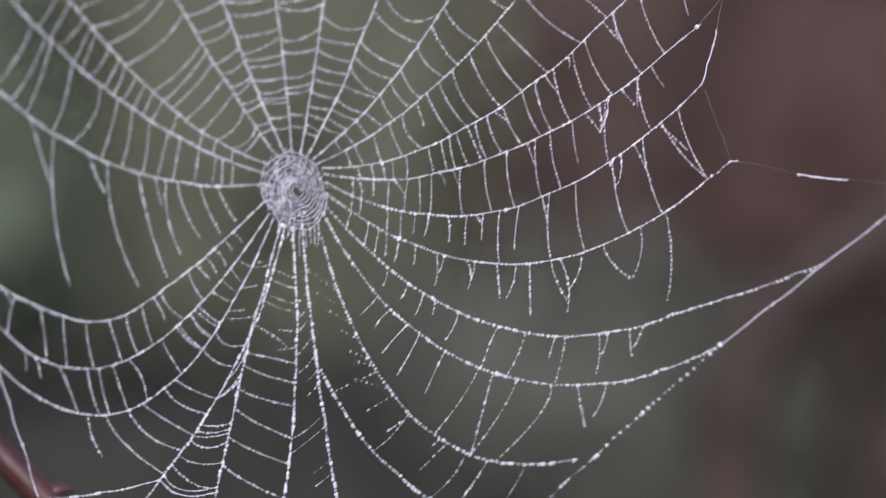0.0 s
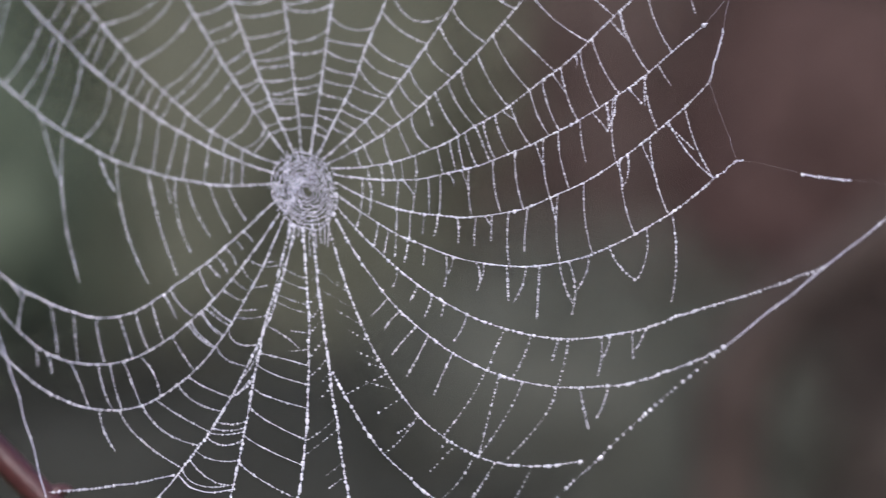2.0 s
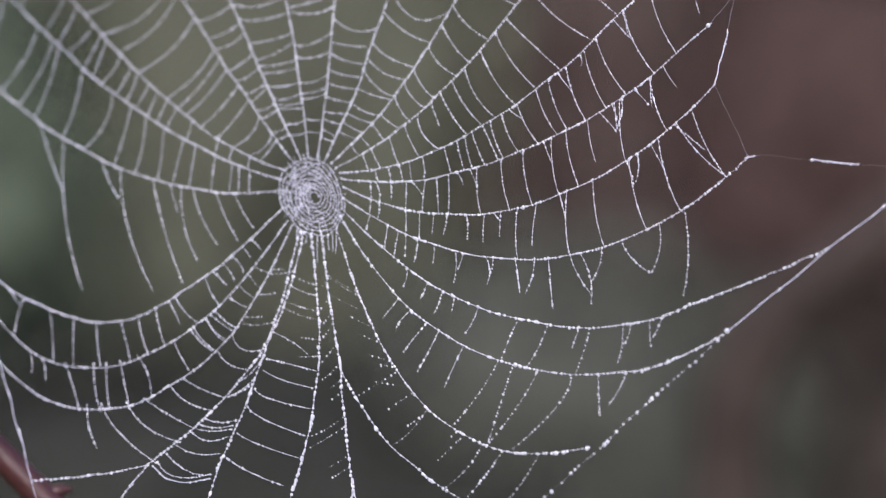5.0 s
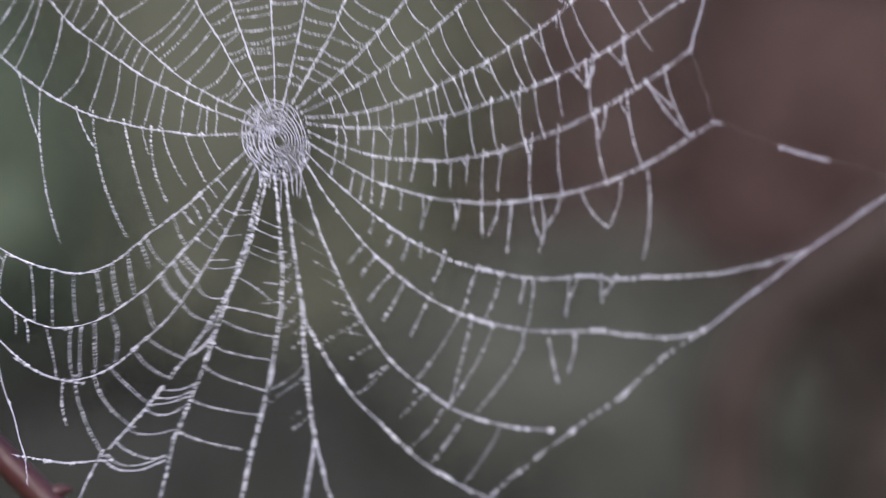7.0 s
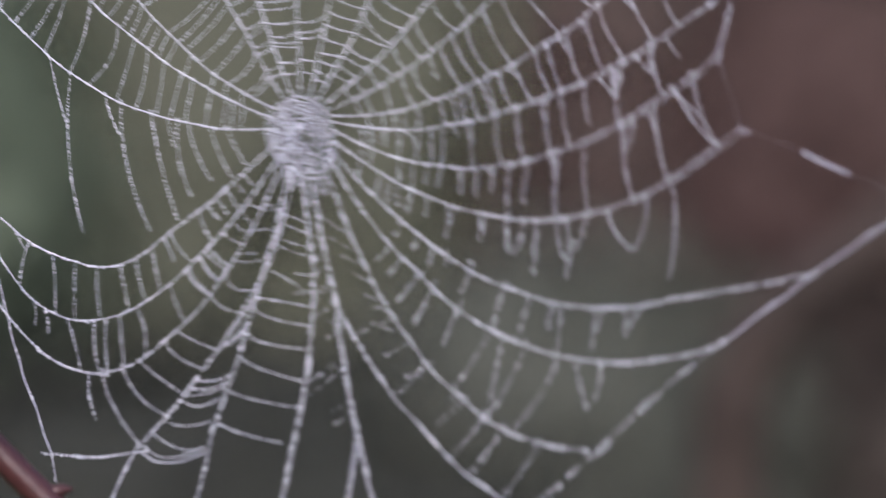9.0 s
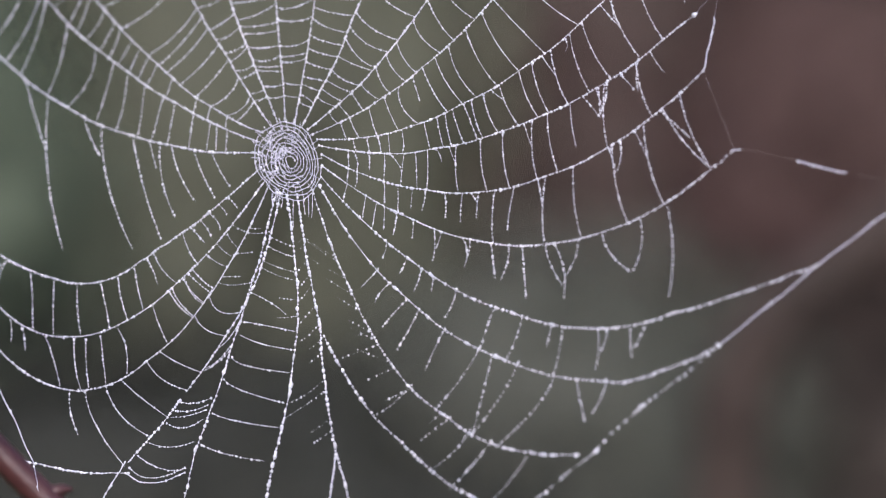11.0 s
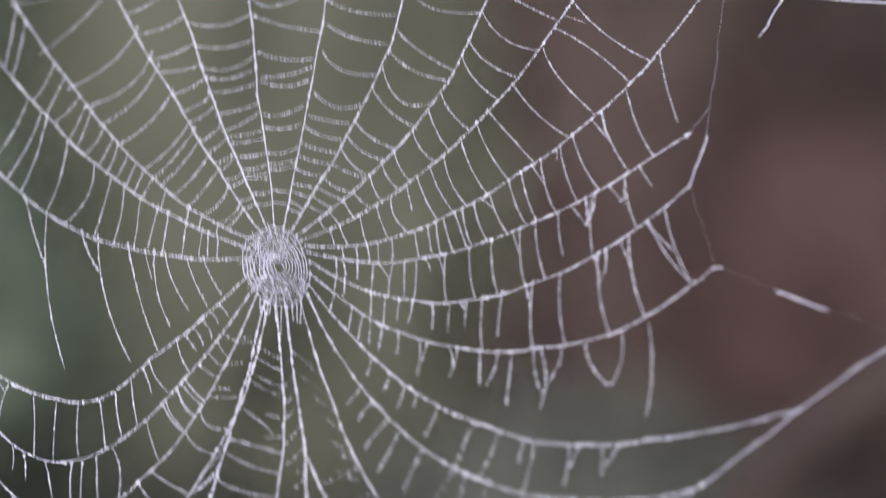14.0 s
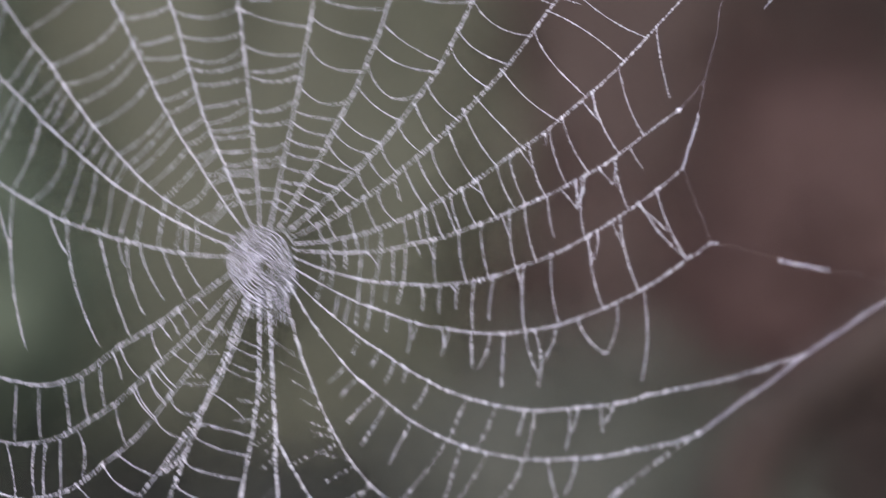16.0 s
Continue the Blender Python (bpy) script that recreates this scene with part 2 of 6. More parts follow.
def drops(points, size, gap, level=1, loose=0.6, first=0.0):
    """Beads of dew along a thread: metres, uneven in size and gap."""
    _, length = along(points, [0.0])
    d, places = first + gap * 0.5 * dice.random(), []
    while d < length:
        places.append(d)
        d += gap * dice.uniform(1 - loose, 1 + loose)
    if not places:
        places = [length / 2]
    spots, _ = along(points, places)
    v, f = BALL[level]
    beads = []
    for i, spot in enumerate(spots):
        r = 1.0 * size * dice.choice((0.55, 0.65, 0.75, 0.8, 0.9, 0.95, 1.0, 1.1, 1.2, 1.4)) * (1.3 if i == 0 else 1)
        long = dice.uniform(0.95, 1.3)
        off = np.array((dice.uniform(-0.3, 0.3), dice.uniform(-0.3, 0.3), dice.uniform(-0.4, 0.1))) * r
        beads.append((v * (r, r, r * long) + spot + off, f))
    return joined(beads)


def strand(name, line, thick, bead, gap, label="", level=1, loose=0.6):
    """One stiff piece of thread with its dew; line in millimetres on the web."""
    points = sheet(line)
    points[1:-1, 1] += [0.0002 * dice.uniform(-1, 1) for _ in points[1:-1]]
    middle = (points[0] + points[-1]) / 2
    ob = part(name, meshed(name, *tube(points - middle, thick, 5), SILK), web, label)
    ob.location = middle
    if bead:
        part("dew", meshed("dew", *drops(points - middle, bead, gap, level, loose), DEW), ob, "clear dew beads", "stuff")
    PIECES.append((ob, points[0], points[-1]))
    return ob


def arc(key, s):
    """The place at the share s of a main thread."""
    whole = RADIALS[key]
    i = min(int(s * (len(whole) // 2)), len(whole) // 2 - 1)
    s = s * (len(whole) // 2) - i
    a, b, c = (np.array(p) for p in whole[2 * i:2 * i + 3])
    waver = [0.7 * min(1, 4 * s) * noise.noise((s * 9, key * 3.7, k)) for k in (0, 5)]
    return (1 - s) ** 2 * a + 2 * s * (1 - s) * b + s ** 2 * c + waver


def radial(key, *whole, cuts=5, thick=0.00010, bead=0.00035, gap=0.00095, name="radial_thread"):
    """A main thread from the hub, in one or two sagging arcs (start, bend, end, bend, end), in stiff lengths."""
    RADIALS[key] = whole
    for i in range(cuts):
        lap = 0.06 / cuts
        strand(name, [arc(key, s) for s in np.linspace(max(0, i / cuts - lap), min(1, (i + 1) / cuts + lap), 8)], thick, bead, gap, level=2)


def sector(upper, lower, count, s0, s1, t0, t1, droop, thick=0.00006, bead=0.00032, gap=0.0011, broken=0.0, grow=1.4):
    """Cross threads between two neighbouring main threads; a share of them is broken."""
    for k in range(count):
        u = ((k + 0.5 + dice.uniform(-0.4, 0.4)) / count) ** grow
        a, c = arc(upper, s0 + (s1 - s0) * u), arc(lower, min(1, t0 + (t1 - t0) * u + dice.uniform(-0.012, 0.012)))
        size = np.linalg.norm(c - a)
        line = bend(a, (a + c) / 2 + (0, -droop * size * dice.uniform(0.4, 1.7)), c, max(4, int(size / 3)))
        if dice.random() < broken:
            line = line[:max(3, int(len(line) * dice.uniform(0.45, 0.8)))]
        strand("cross_thread", line, thick, bead, gap)


def cross(upper, s, lower, t, droop, skew, whole, thick=0.00006, bead=0.00031, gap=0.0010, fork=0.0):
    """One cross thread between two main threads; whole below 1: it has torn and hangs short of the lower one."""
    a, c = arc(upper, s), arc(lower, t)
    size = np.linalg.norm(c - a)
    line = bend(a, (a + c) / 2 + (skew * size, -droop * size), c, max(5, int(size / 2.5)))
    line = line[:max(3, int(len(line) * whole))]
    strand("cross_thread", line, thick, bead, gap)
    if fork:
        side, meet = arc(upper, s - fork), line[int(len(line) * 0.4)]
        strand("fork_thread", bend(side, (side + meet) / 2 + (0, -0.5), meet, 4), thick, bead, gap)


def hanging(upper, s, drop, drift, bow=0.0, thick=0.00005, bead=0.00036, gap=0.0012):
    """A broken cross thread that hangs free from a main thread, bowed sideways."""
    a = arc(upper, s)
    c = a + np.array((drift, -drop))
    b = (a + c) / 2 + np.array((bow, 0))
    strand("hanging_thread", bend(a, b, c, max(4, int(drop / 3))), thick, bead, gap)


def build_hub():
    """The close mesh in the middle: an uneven spiral, spokes and a tangle."""
    rng = random.Random(11)
    wide, high, slant = 11.6, 14.0, 0.16

    def at(r, a):
        x, z = wide * r * math.cos(a), high * r * math.sin(a)
        return x - slant * z + 1.4 * (1 - r), z - 0.6 * (1 - r)

    pieces, beads = [], []
    turns, steps, points = 9, 40, []
    for i in range(turns * steps):
        a, r = i / steps * 2 * math.pi, 0.10 + 0.90 * i / (turns * steps)
        r *= 1 + (0.03 + 0.05 * max(0, 0.8 - r)) * math.sin(a * 3.1) + 0.02 * math.sin(a * 7.3) + rng.uniform(-0.02, 0.02)
        points.append(at(r, a))
    pieces.append(tube(sheet(points), 0.00012, 4))
    beads.append(drops(sheet(points), 0.00024, 0.0009))
    for i in range(26):
        a = (i + rng.uniform(-0.3, 0.3)) / 26 * 2 * math.pi
        inner, outer = rng.uniform(0.45, 0.85), rng.uniform(0.98, 1.1)
        line = bend(at(inner, a), at((inner + outer) / 2, a + rng.uniform(-0.06, 0.06)), at(outer, a), 6)
        pieces.append(tube(sheet(line), 0.00007, 4))
        beads.append(drops(sheet(line), 0.00020, 0.0012))
    for i in range(150):
        a, r, turn = rng.gauss(2.7, 1.2), rng.uniform(0.12, 0.8) ** 0.8, rng.uniform(0, 6.28)
        p = np.array(at(r, a))
        q = p + rng.uniform(1.0, 3.2) * np.array((math.cos(turn), math.sin(turn)))
        line = bend(p, (p + q) / 2 + (rng.uniform(-1, 1), rng.uniform(-1, 1)), q, 5)
        pieces.append(tube(sheet(line) + (0, rng.uniform(-0.0005, 0.0005), 0), 0.00007, 4))
        if i % 3 == 0:
            beads.append(drops(sheet(line), 0.00032, 0.0014))
    for i in range(9):
        p = np.array(at(1.0, -1.57 + (i - 4) * 0.16))
        q = p + (rng.uniform(-0.6, 0.9), -rng.uniform(3, 9))
        line = bend(p, (p + q) / 2 + (rng.uniform(-0.4, 0.4), 0), q, 5)
        pieces.append(tube(sheet(line), 0.00009, 4))
        beads.append(drops(sheet(line), 0.00026, 0.0010))
    hub = part("hub", meshed("hub", *joined(pieces), SILK), web, "dense round silk mesh in the middle")
    part("dew", meshed("dew", *joined(beads), DEW), hub, "clear dew beads", "stuff")


build_hub()
# main threads
radial(1, (-10.0, 2.0), (-70.5, -5.5), (-130.2, 55.6), cuts=5)
radial(2, (-10.0, 5.6), (-63.1, 19.5), (-123.2, 90.3), cuts=5)
radial(3, (-8.5, 8.9), (-56.0, 21.4), (-122.7, 124.6), cuts=6)
radial(4, (-6.1, 11.5), (-28.8, 40.1), (-86.3, 140.3), cuts=6)
radial(5, (-3.6, 12.6), (-22.0, 54.2), (-56.9, 143.2), cuts=5)
radial(6, (-1.0, 13.0), (-5.0, 65.9), (-22.8, 141.5), cuts=5)
radial(7, (2.2, 12.7), (12.0, 71.6), (16.0, 139.6), cuts=5)
radial(8, (4.8, 11.7), (29.0, 57.0), (49.6, 135.8), cuts=5)
radial(9, (6.8, 10.5), (54.3, 49.6), (77.7, 120.1), cuts=5)
radial(10, (8.4, 9.0), (58.0, 29.0), (107.3, 109.4), cuts=6, thick=0.00007, bead=0.00034, gap=0.0010)
radial(11, (9.8, 7.4), (69.2, 4.1), (147.5, 103.6), cuts=7, thick=0.00007, bead=0.00034, gap=0.0010)
radial(12, (10.6, 5.2), (69.7, -6.8), (137.0, 54.4), cuts=6, thick=0.00007, bead=0.00034, gap=0.0010)
radial(13, (11.2, 2.3), (72.4, -32.3), (137.8, 34.5), cuts=6, thick=0.00007, bead=0.00034, gap=0.0010)
radial(14, (11.3, -1.6), (77.2, -51.7), (139.8, 3.2), cuts=5, thick=0.00007, bead=0.00034, gap=0.0010)
radial(15, (10.7, -5.1), (63.7, -67.3), (125.5, -42.1), (149.9, -36.1), (174.1, -25.0), cuts=7, thick=0.00007, bead=0.00041, gap=0.0014)
radial(16, (10.0, -7.9), (45.0, -74.4), (111.6, -63.8), (126.1, -59.6), (140.2, -52.6), cuts=6, thick=0.00007, bead=0.00041, gap=0.0014)
radial(17, (8.0, -10.2), (32.7, -104.4), (94.9, -89.1), cuts=5, thick=0.00005, bead=0.00043, gap=0.0013)
radial(18, (10.0, -61.1), (35.7, -110.9), (81.9, -113.5), cuts=4, thick=0.00005, bead=0.00043, gap=0.0013)
radial(19, (2.9, -12.1), (7.4, -57.7), (16.0, -103.2), cuts=4, thick=0.00007, bead=0.00047, gap=0.0012)
radial(20, (-0.6, -12.9), (5.8, -67.2), (-4.9, -123.1), cuts=5, thick=0.00007, bead=0.00047, gap=0.0012)
radial(21, (-4.2, -12.1), (-15.3, -50.3), (-30.0, -125.7), cuts=5, thick=0.00008, bead=0.00042, gap=0.0012)
radial(22, (-3.0, -12.5), (-11.0, -56.6), (-44.8, -99.1), cuts=4, thick=0.00008, bead=0.00042, gap=0.0012)
radial(23, (-7.0, -10.1), (-51.0, -120.1), (-113.8, -51.5), cuts=5)
radial(24, (-8.6, -8.6), (-68.7, -102.5), (-117.1, -32.1), cuts=5)
radial(25, (-9.9, -3.9), (-33.3, -27.3), (-55.1, -41.6), (-78.9, -57.1), (-130.9, -14.4), cuts=5)
# frame threads and their loose ends
radial(100, (54.6, 120.4), (128.9, 101.4), (220.7, 99.0), cuts=6, thick=0.00026, bead=0.0003, gap=0.0014, name="frame_thread")
radial(101, (172.3, 100.7), (168.3, 94.3), (164.0, 87.8), cuts=1, thick=0.0002, bead=0.0003, gap=0.0014, name="frame_thread")
radial(102, (243.0, 26.4), (190.0, -13.4), (142.0, -51.3), cuts=6, thick=0.0002, bead=0.0003, gap=0.003, name="frame_thread")
radial(103, (142.0, -51.3), (113.2, -75.6), (63.5, -122.7), cuts=5, thick=2e-05, bead=0.00050, gap=0.0027, name="frame_thread")
radial(104, (137.8, 34.5), (141.6, 46.6), (142.9, 52.7), cuts=1, thick=0.0002, bead=0.00036, gap=0.0013, name="frame_thread")
radial(105, (142.9, 52.7), (145.4, 65.8), (153.8, 102.4), cuts=2, thick=3e-05, bead=0, gap=0.01, name="frame_thread")
radial(106, (137.0, 54.4), (140.6, 58.2), (144.8, 63.9), cuts=1, thick=4e-05, bead=0, gap=0.01, name="frame_thread")
radial(107, (137.8, 34.5), (142.4, 21.7), (146.6, 8.4), cuts=1, thick=2e-05, bead=0, gap=0.01, name="frame_thread")
radial(108, (139.8, 3.2), (142.9, 5.7), (146.6, 8.4), cuts=1, thick=7e-05, bead=0.0004, gap=0.004, name="frame_thread")
radial(109, (145.4, 8.1), (146.6, 8.4), (148.4, 8.4), cuts=1, thick=0.0002, bead=0.0004, gap=0.0012, name="frame_thread")
radial(110, (146.6, 8.4), (157.4, 7.4), (168.0, 3.6), cuts=1, thick=1.2e-05, bead=0, gap=0.01, name="frame_thread")
radial(111, (167.7, 3.8), (175.1, 2.2), (183.4, 2.0), cuts=1, thick=0.00024, bead=0.0004, gap=0.002, name="frame_thread")
radial(112, (183.4, 2.0), (191.8, 1.5), (205.6, -2.2), cuts=1, thick=1.2e-05, bead=0, gap=0.01, name="frame_thread")
radial(113, (-115.2, -33.4), (-105.6, -59.0), (-87.2, -107.0), cuts=5, thick=0.00016, bead=0.0003, gap=0.003, name="frame_thread")
radial(114, (-44.8, -99.1), (-67.1, -105.3), (-87.2, -107.0), cuts=2, thick=0.0001, bead=0.00036, gap=0.0013, name="frame_thread")
radial(115, (-87.2, -107.0), (-85.8, -111.5), (-84.0, -116.2), cuts=1, thick=0.0001, bead=0.0003, gap=0.003, name="frame_thread")
radial(116, (-44.8, -99.1), (-37.3, -107.4), (-24.7, -102.4), cuts=1, thick=0.00014, bead=0.00034, gap=0.0014, name="frame_thread")
radial(117, (16.0, -103.2), (15.4, -117.0), (13.7, -135.2), cuts=1, thick=0.00018, bead=0.0005, gap=0.0014, name="frame_thread")
radial(118, (16.0, -103.2), (20.7, -116.8), (30.2, -134.6), cuts=1, thick=0.00016, bead=0.00045, gap=0.0014, name="frame_thread")
radial(119, (-44.8, -99.1), (-53.0, -109.7), (-62.4, -126.7), cuts=1, thick=0.00014, bead=0.0004, gap=0.0014, name="frame_thread")
# a fat drop at the end of one main thread
strand("end_drop", [(136.3, 53.8), (137.8, 54.6)], 0.0002, 0.00078, 0.004, "large clear dew drop", 2, 0.0)
# cross threads, whole and torn
FINE = {"thick": 0.00002, "bead": 0.00036, "gap": 0.0015}
cross(11, 0.885, 12, 0.988, 0.05, -0.05, 0.9)
cross(11, 0.802, 12, 0.917, 0.08, -0.08, 1.0)
cross(11, 0.743, 12, 0.858, 0.08, -0.08, 1.0, fork=0.02)
cross(11, 0.680, 12, 0.782, 0.08, -0.08, 1.0)
cross(11, 0.650, 12, 0.730, 0.08, -0.08, 1.0)
cross(11, 0.603, 12, 0.677, 0.08, -0.08, 1.0, fork=0.02)
cross(11, 0.560, 12, 0.627, 0.08, -0.08, 1.0)
cross(11, 0.530, 12, 0.600, 0.08, -0.08, 1.0)
cross(11, 0.482, 12, 0.552, 0.08, -0.08, 1.0, fork=0.02)
cross(11, 0.443, 12, 0.500, 0.08, -0.08, 1.0)
cross(11, 0.415, 12, 0.460, 0.08, -0.08, 1.0)
cross(12, 0.882, 13, 0.945, 0.08, -0.08, 0.6)
cross(12, 0.845, 13, 0.870, 0.08, -0.08, 1.0)
cross(12, 0.765, 13, 0.760, 0.08, -0.08, 1.0, fork=0.02)
cross(12, 0.682, 13, 0.695, 0.08, -0.08, 0.8)
cross(12, 0.623, 13, 0.640, 0.08, -0.08, 1.0)
cross(12, 0.585, 13, 0.588, 0.08, -0.08, 1.0, fork=0.02)
cross(12, 0.512, 13, 0.515, 0.08, -0.08, 1.0)
cross(12, 0.453, 13, 0.455, 0.08, -0.08, 1.0)
cross(12, 0.385, 13, 0.378, 0.08, -0.08, 1.0, fork=0.02)
cross(13, 0.935, 14, 0.993, 0.08, -0.08, 1.0)
cross(13, 0.895, 14, 0.993, 0.08, -0.08, 1.0)
cross(13, 0.848, 14, 0.873, 0.08, -0.08, 1.0, fork=0.02)
cross(13, 0.770, 14, 0.785, 0.08, -0.08, 1.0)
cross(13, 0.675, 14, 0.675, 0.08, -0.08, 1.0)
cross(13, 0.610, 14, 0.585, 0.08, -0.08, 1.0, fork=0.02)
cross(13, 0.527, 14, 0.495, 0.08, -0.08, 0.8)
cross(13, 0.475, 14, 0.453, 0.08, -0.08, 1.0)
cross(13, 0.432, 14, 0.410, 0.08, -0.08, 0.6, fork=0.02)
cross(13, 0.388, 14, 0.365, 0.08, -0.08, 0.7)
cross(2, 0.772, 1, 0.833, 0.04, 0.11, 1.0)
cross(2, 0.730, 1, 0.780, 0.11, 0.06, 1.0)
cross(2, 0.713, 1, 0.730, 0.06, 0.06, 1.0)
cross(2, 0.640, 1, 0.647, 0.15, 0.07, 1.0)
cross(2, 0.550, 1, 0.585, 0.07, 0.26, 1.0)
cross(2, 0.492, 1, 0.490, 0.04, 0.02, 1.0)
cross(2, 0.445, 1, 0.430, 0.07, 0.08, 1.0)
cross(2, 0.385, 1, 0.365, 0.06, 0.02, 1.0)
cross(2, 0.325, 1, 0.323, 0.26, -0.05, 1.0)
cross(2, 0.285, 1, 0.273, 0.03, -0.01, 1.0)
cross(2, 0.220, 1, 0.207, -0.07, -0.00, 1.0)
cross(2, 0.165, 1, 0.155, 0.03, -0.01, 1.0)
cross(2, 0.145, 1, 0.128, 0.05, 0.00, 1.0)
cross(2, 0.110, 1, 0.100, 0.00, 0.02, 1.0)
cross(3, 0.715, 2, 0.760, 0.34, -0.08, 1.0)
cross(3, 0.685, 2, 0.718, 0.22, -0.09, 1.0)
cross(3, 0.642, 2, 0.690, 0.04, 0.15, 1.0)
cross(3, 0.620, 2, 0.637, 0.13, -0.03, 1.0)
cross(3, 0.603, 2, 0.608, 0.07, 0.00, 1.0)
cross(3, 0.560, 2, 0.583, 0.08, 0.16, 1.0)
cross(3, 0.525, 2, 0.537, 0.00, 0.04, 1.0)
cross(3, 0.507, 2, 0.510, 0.13, 0.09, 1.0)
cross(3, 0.468, 2, 0.480, 0.05, 0.05, 1.0)
cross(3, 0.440, 2, 0.440, -0.05, -0.00, 1.0)
cross(3, 0.412, 2, 0.407, -0.05, -0.02, 1.0)
cross(3, 0.385, 2, 0.380, 0.00, 0.06, 1.0)
cross(3, 0.330, 2, 0.315, 0.00, -0.00, 1.0)
cross(3, 0.242, 2, 0.223, 0.00, 0.05, 1.0)
cross(3, 0.195, 2, 0.175, 0.18, -0.07, 1.0)
cross(3, 0.135, 2, 0.117, 0.00, 0.02, 1.0)
cross(4, 0.540, 3, 0.505, 0.11, 0.15, 1.0)
cross(4, 0.453, 3, 0.417, 0.12, 0.08, 1.0)
cross(4, 0.427, 3, 0.380, 0.06, 0.06, 1.0)
cross(4, 0.393, 3, 0.352, 0.09, 0.05, 1.0)
cross(4, 0.340, 3, 0.302, 0.07, 0.05, 1.0)
cross(4, 0.285, 3, 0.247, 0.13, -0.02, 1.0)
cross(4, 0.223, 3, 0.195, 0.20, 0.17, 1.0)
cross(4, 0.152, 3, 0.138, 0.17, 0.30, 1.0)
cross(4, 0.122, 3, 0.102, 0.10, 0.05, 1.0)
cross(5, 0.463, 4, 0.485, 0.14, 0.04, 1.0)
cross(5, 0.438, 4, 0.453, 0.16, 0.16, 1.0)
cross(5, 0.375, 4, 0.385, 0.09, 0.00, 1.0)
cross(5, 0.335, 4, 0.355, 0.25, 0.01, 1.0)
cross(5, 0.287, 4, 0.310, 0.21, 0.12, 1.0)
cross(5, 0.273, 4, 0.275, 0.12, 0.00, 1.0)
cross(5, 0.217, 4, 0.247, 0.26, 0.07, 1.0)
cross(5, 0.195, 4, 0.215, 0.07, 0.08, 1.0)
cross(5, 0.128, 4, 0.155, 0.09, 0.09, 1.0)
cross(5, 0.102, 4, 0.125, 0.17, 0.00, 1.0)
cross(5, 0.472, 6, 0.438, 0.15, -0.16, 1.0)
cross(5, 0.405, 6, 0.380, 0.07, 0.00, 1.0)
cross(5, 0.357, 6, 0.357, 0.19, -0.09, 1.0)
cross(5, 0.338, 6, 0.305, 0.10, -0.07, 1.0)
cross(5, 0.315, 6, 0.280, 0.07, 0.04, 1.0)
cross(5, 0.273, 6, 0.235, 0.12, -0.04, 1.0)
cross(5, 0.230, 6, 0.207, 0.23, 0.07, 1.0)
cross(5, 0.210, 6, 0.177, 0.09, 0.00, 1.0)
cross(5, 0.198, 6, 0.160, 0.04, 0.00, 1.0)
cross(5, 0.142, 6, 0.120, 0.16, 0.00, 1.0)
cross(5, 0.100, 6, 0.083, 0.23, -0.08, 1.0)
cross(6, 0.443, 7, 0.430, 0.23, 0.01, 1.0)
cross(6, 0.347, 7, 0.360, 0.26, -0.06, 1.0)
cross(6, 0.312, 7, 0.307, 0.18, 0.08, 1.0)
cross(6, 0.235, 7, 0.240, 0.22, -0.04, 1.0)
cross(6, 0.203, 7, 0.205, 0.10, -0.05, 1.0)
cross(6, 0.188, 7, 0.188, 0.15, 0.00, 1.0)
cross(6, 0.125, 7, 0.110, 0.07, -0.07, 1.0)
cross(6, 0.085, 7, 0.075, 0.09, 0.09, 1.0)
cross(7, 0.398, 8, 0.432, 0.35, -0.05, 1.0)
cross(7, 0.333, 8, 0.372, 0.06, -0.10, 1.0)
cross(7, 0.302, 8, 0.320, 0.10, -0.18, 1.0)
cross(7, 0.255, 8, 0.282, 0.08, -0.15, 1.0)
cross(7, 0.217, 8, 0.245, 0.08, -0.08, 1.0)
cross(7, 0.180, 8, 0.203, 0.07, -0.15, 1.0)
cross(7, 0.135, 8, 0.165, 0.05, 0.00, 1.0)
cross(7, 0.113, 8, 0.128, -0.00, -0.07, 1.0)
cross(7, 0.083, 8, 0.085, -0.08, 0.08, 1.0)
cross(7, 0.062, 8, 0.070, 0.08, 0.00, 1.0)
cross(8, 0.475, 9, 0.432, 0.14, -0.09, 1.0)
cross(8, 0.385, 9, 0.355, 0.13, -0.13, 1.0)
cross(8, 0.338, 9, 0.312, 0.18, -0.11, 1.0)
cross(8, 0.302, 9, 0.258, 0.30, 0.00, 1.0)
cross(8, 0.247, 9, 0.245, 0.03, -0.14, 1.0)
cross(8, 0.203, 9, 0.188, 0.08, -0.21, 1.0)
cross(8, 0.168, 9, 0.160, 0.05, -0.05, 1.0)
cross(8, 0.138, 9, 0.125, 0.06, -0.05, 1.0)
cross(8, 0.107, 9, 0.102, 0.06, -0.13, 1.0)
cross(9, 0.490, 10, 0.487, 0.13, -0.05, 1.0)
cross(9, 0.422, 10, 0.438, 0.09, -0.20, 1.0)
cross(9, 0.347, 10, 0.357, 0.14, -0.10, 1.0)
cross(9, 0.302, 10, 0.320, 0.11, -0.15, 1.0)
cross(9, 0.258, 10, 0.265, 0.22, -0.07, 1.0)
cross(9, 0.195, 10, 0.230, 0.10, -0.10, 1.0)
cross(9, 0.160, 10, 0.175, -0.06, -0.06, 1.0)
cross(9, 0.113, 10, 0.130, 0.08, 0.00, 1.0)
cross(9, 0.077, 10, 0.087, 0.19, 0.00, 1.0)
cross(9, 0.550, 10, 0.557, 0.09, -0.14, 1.0)
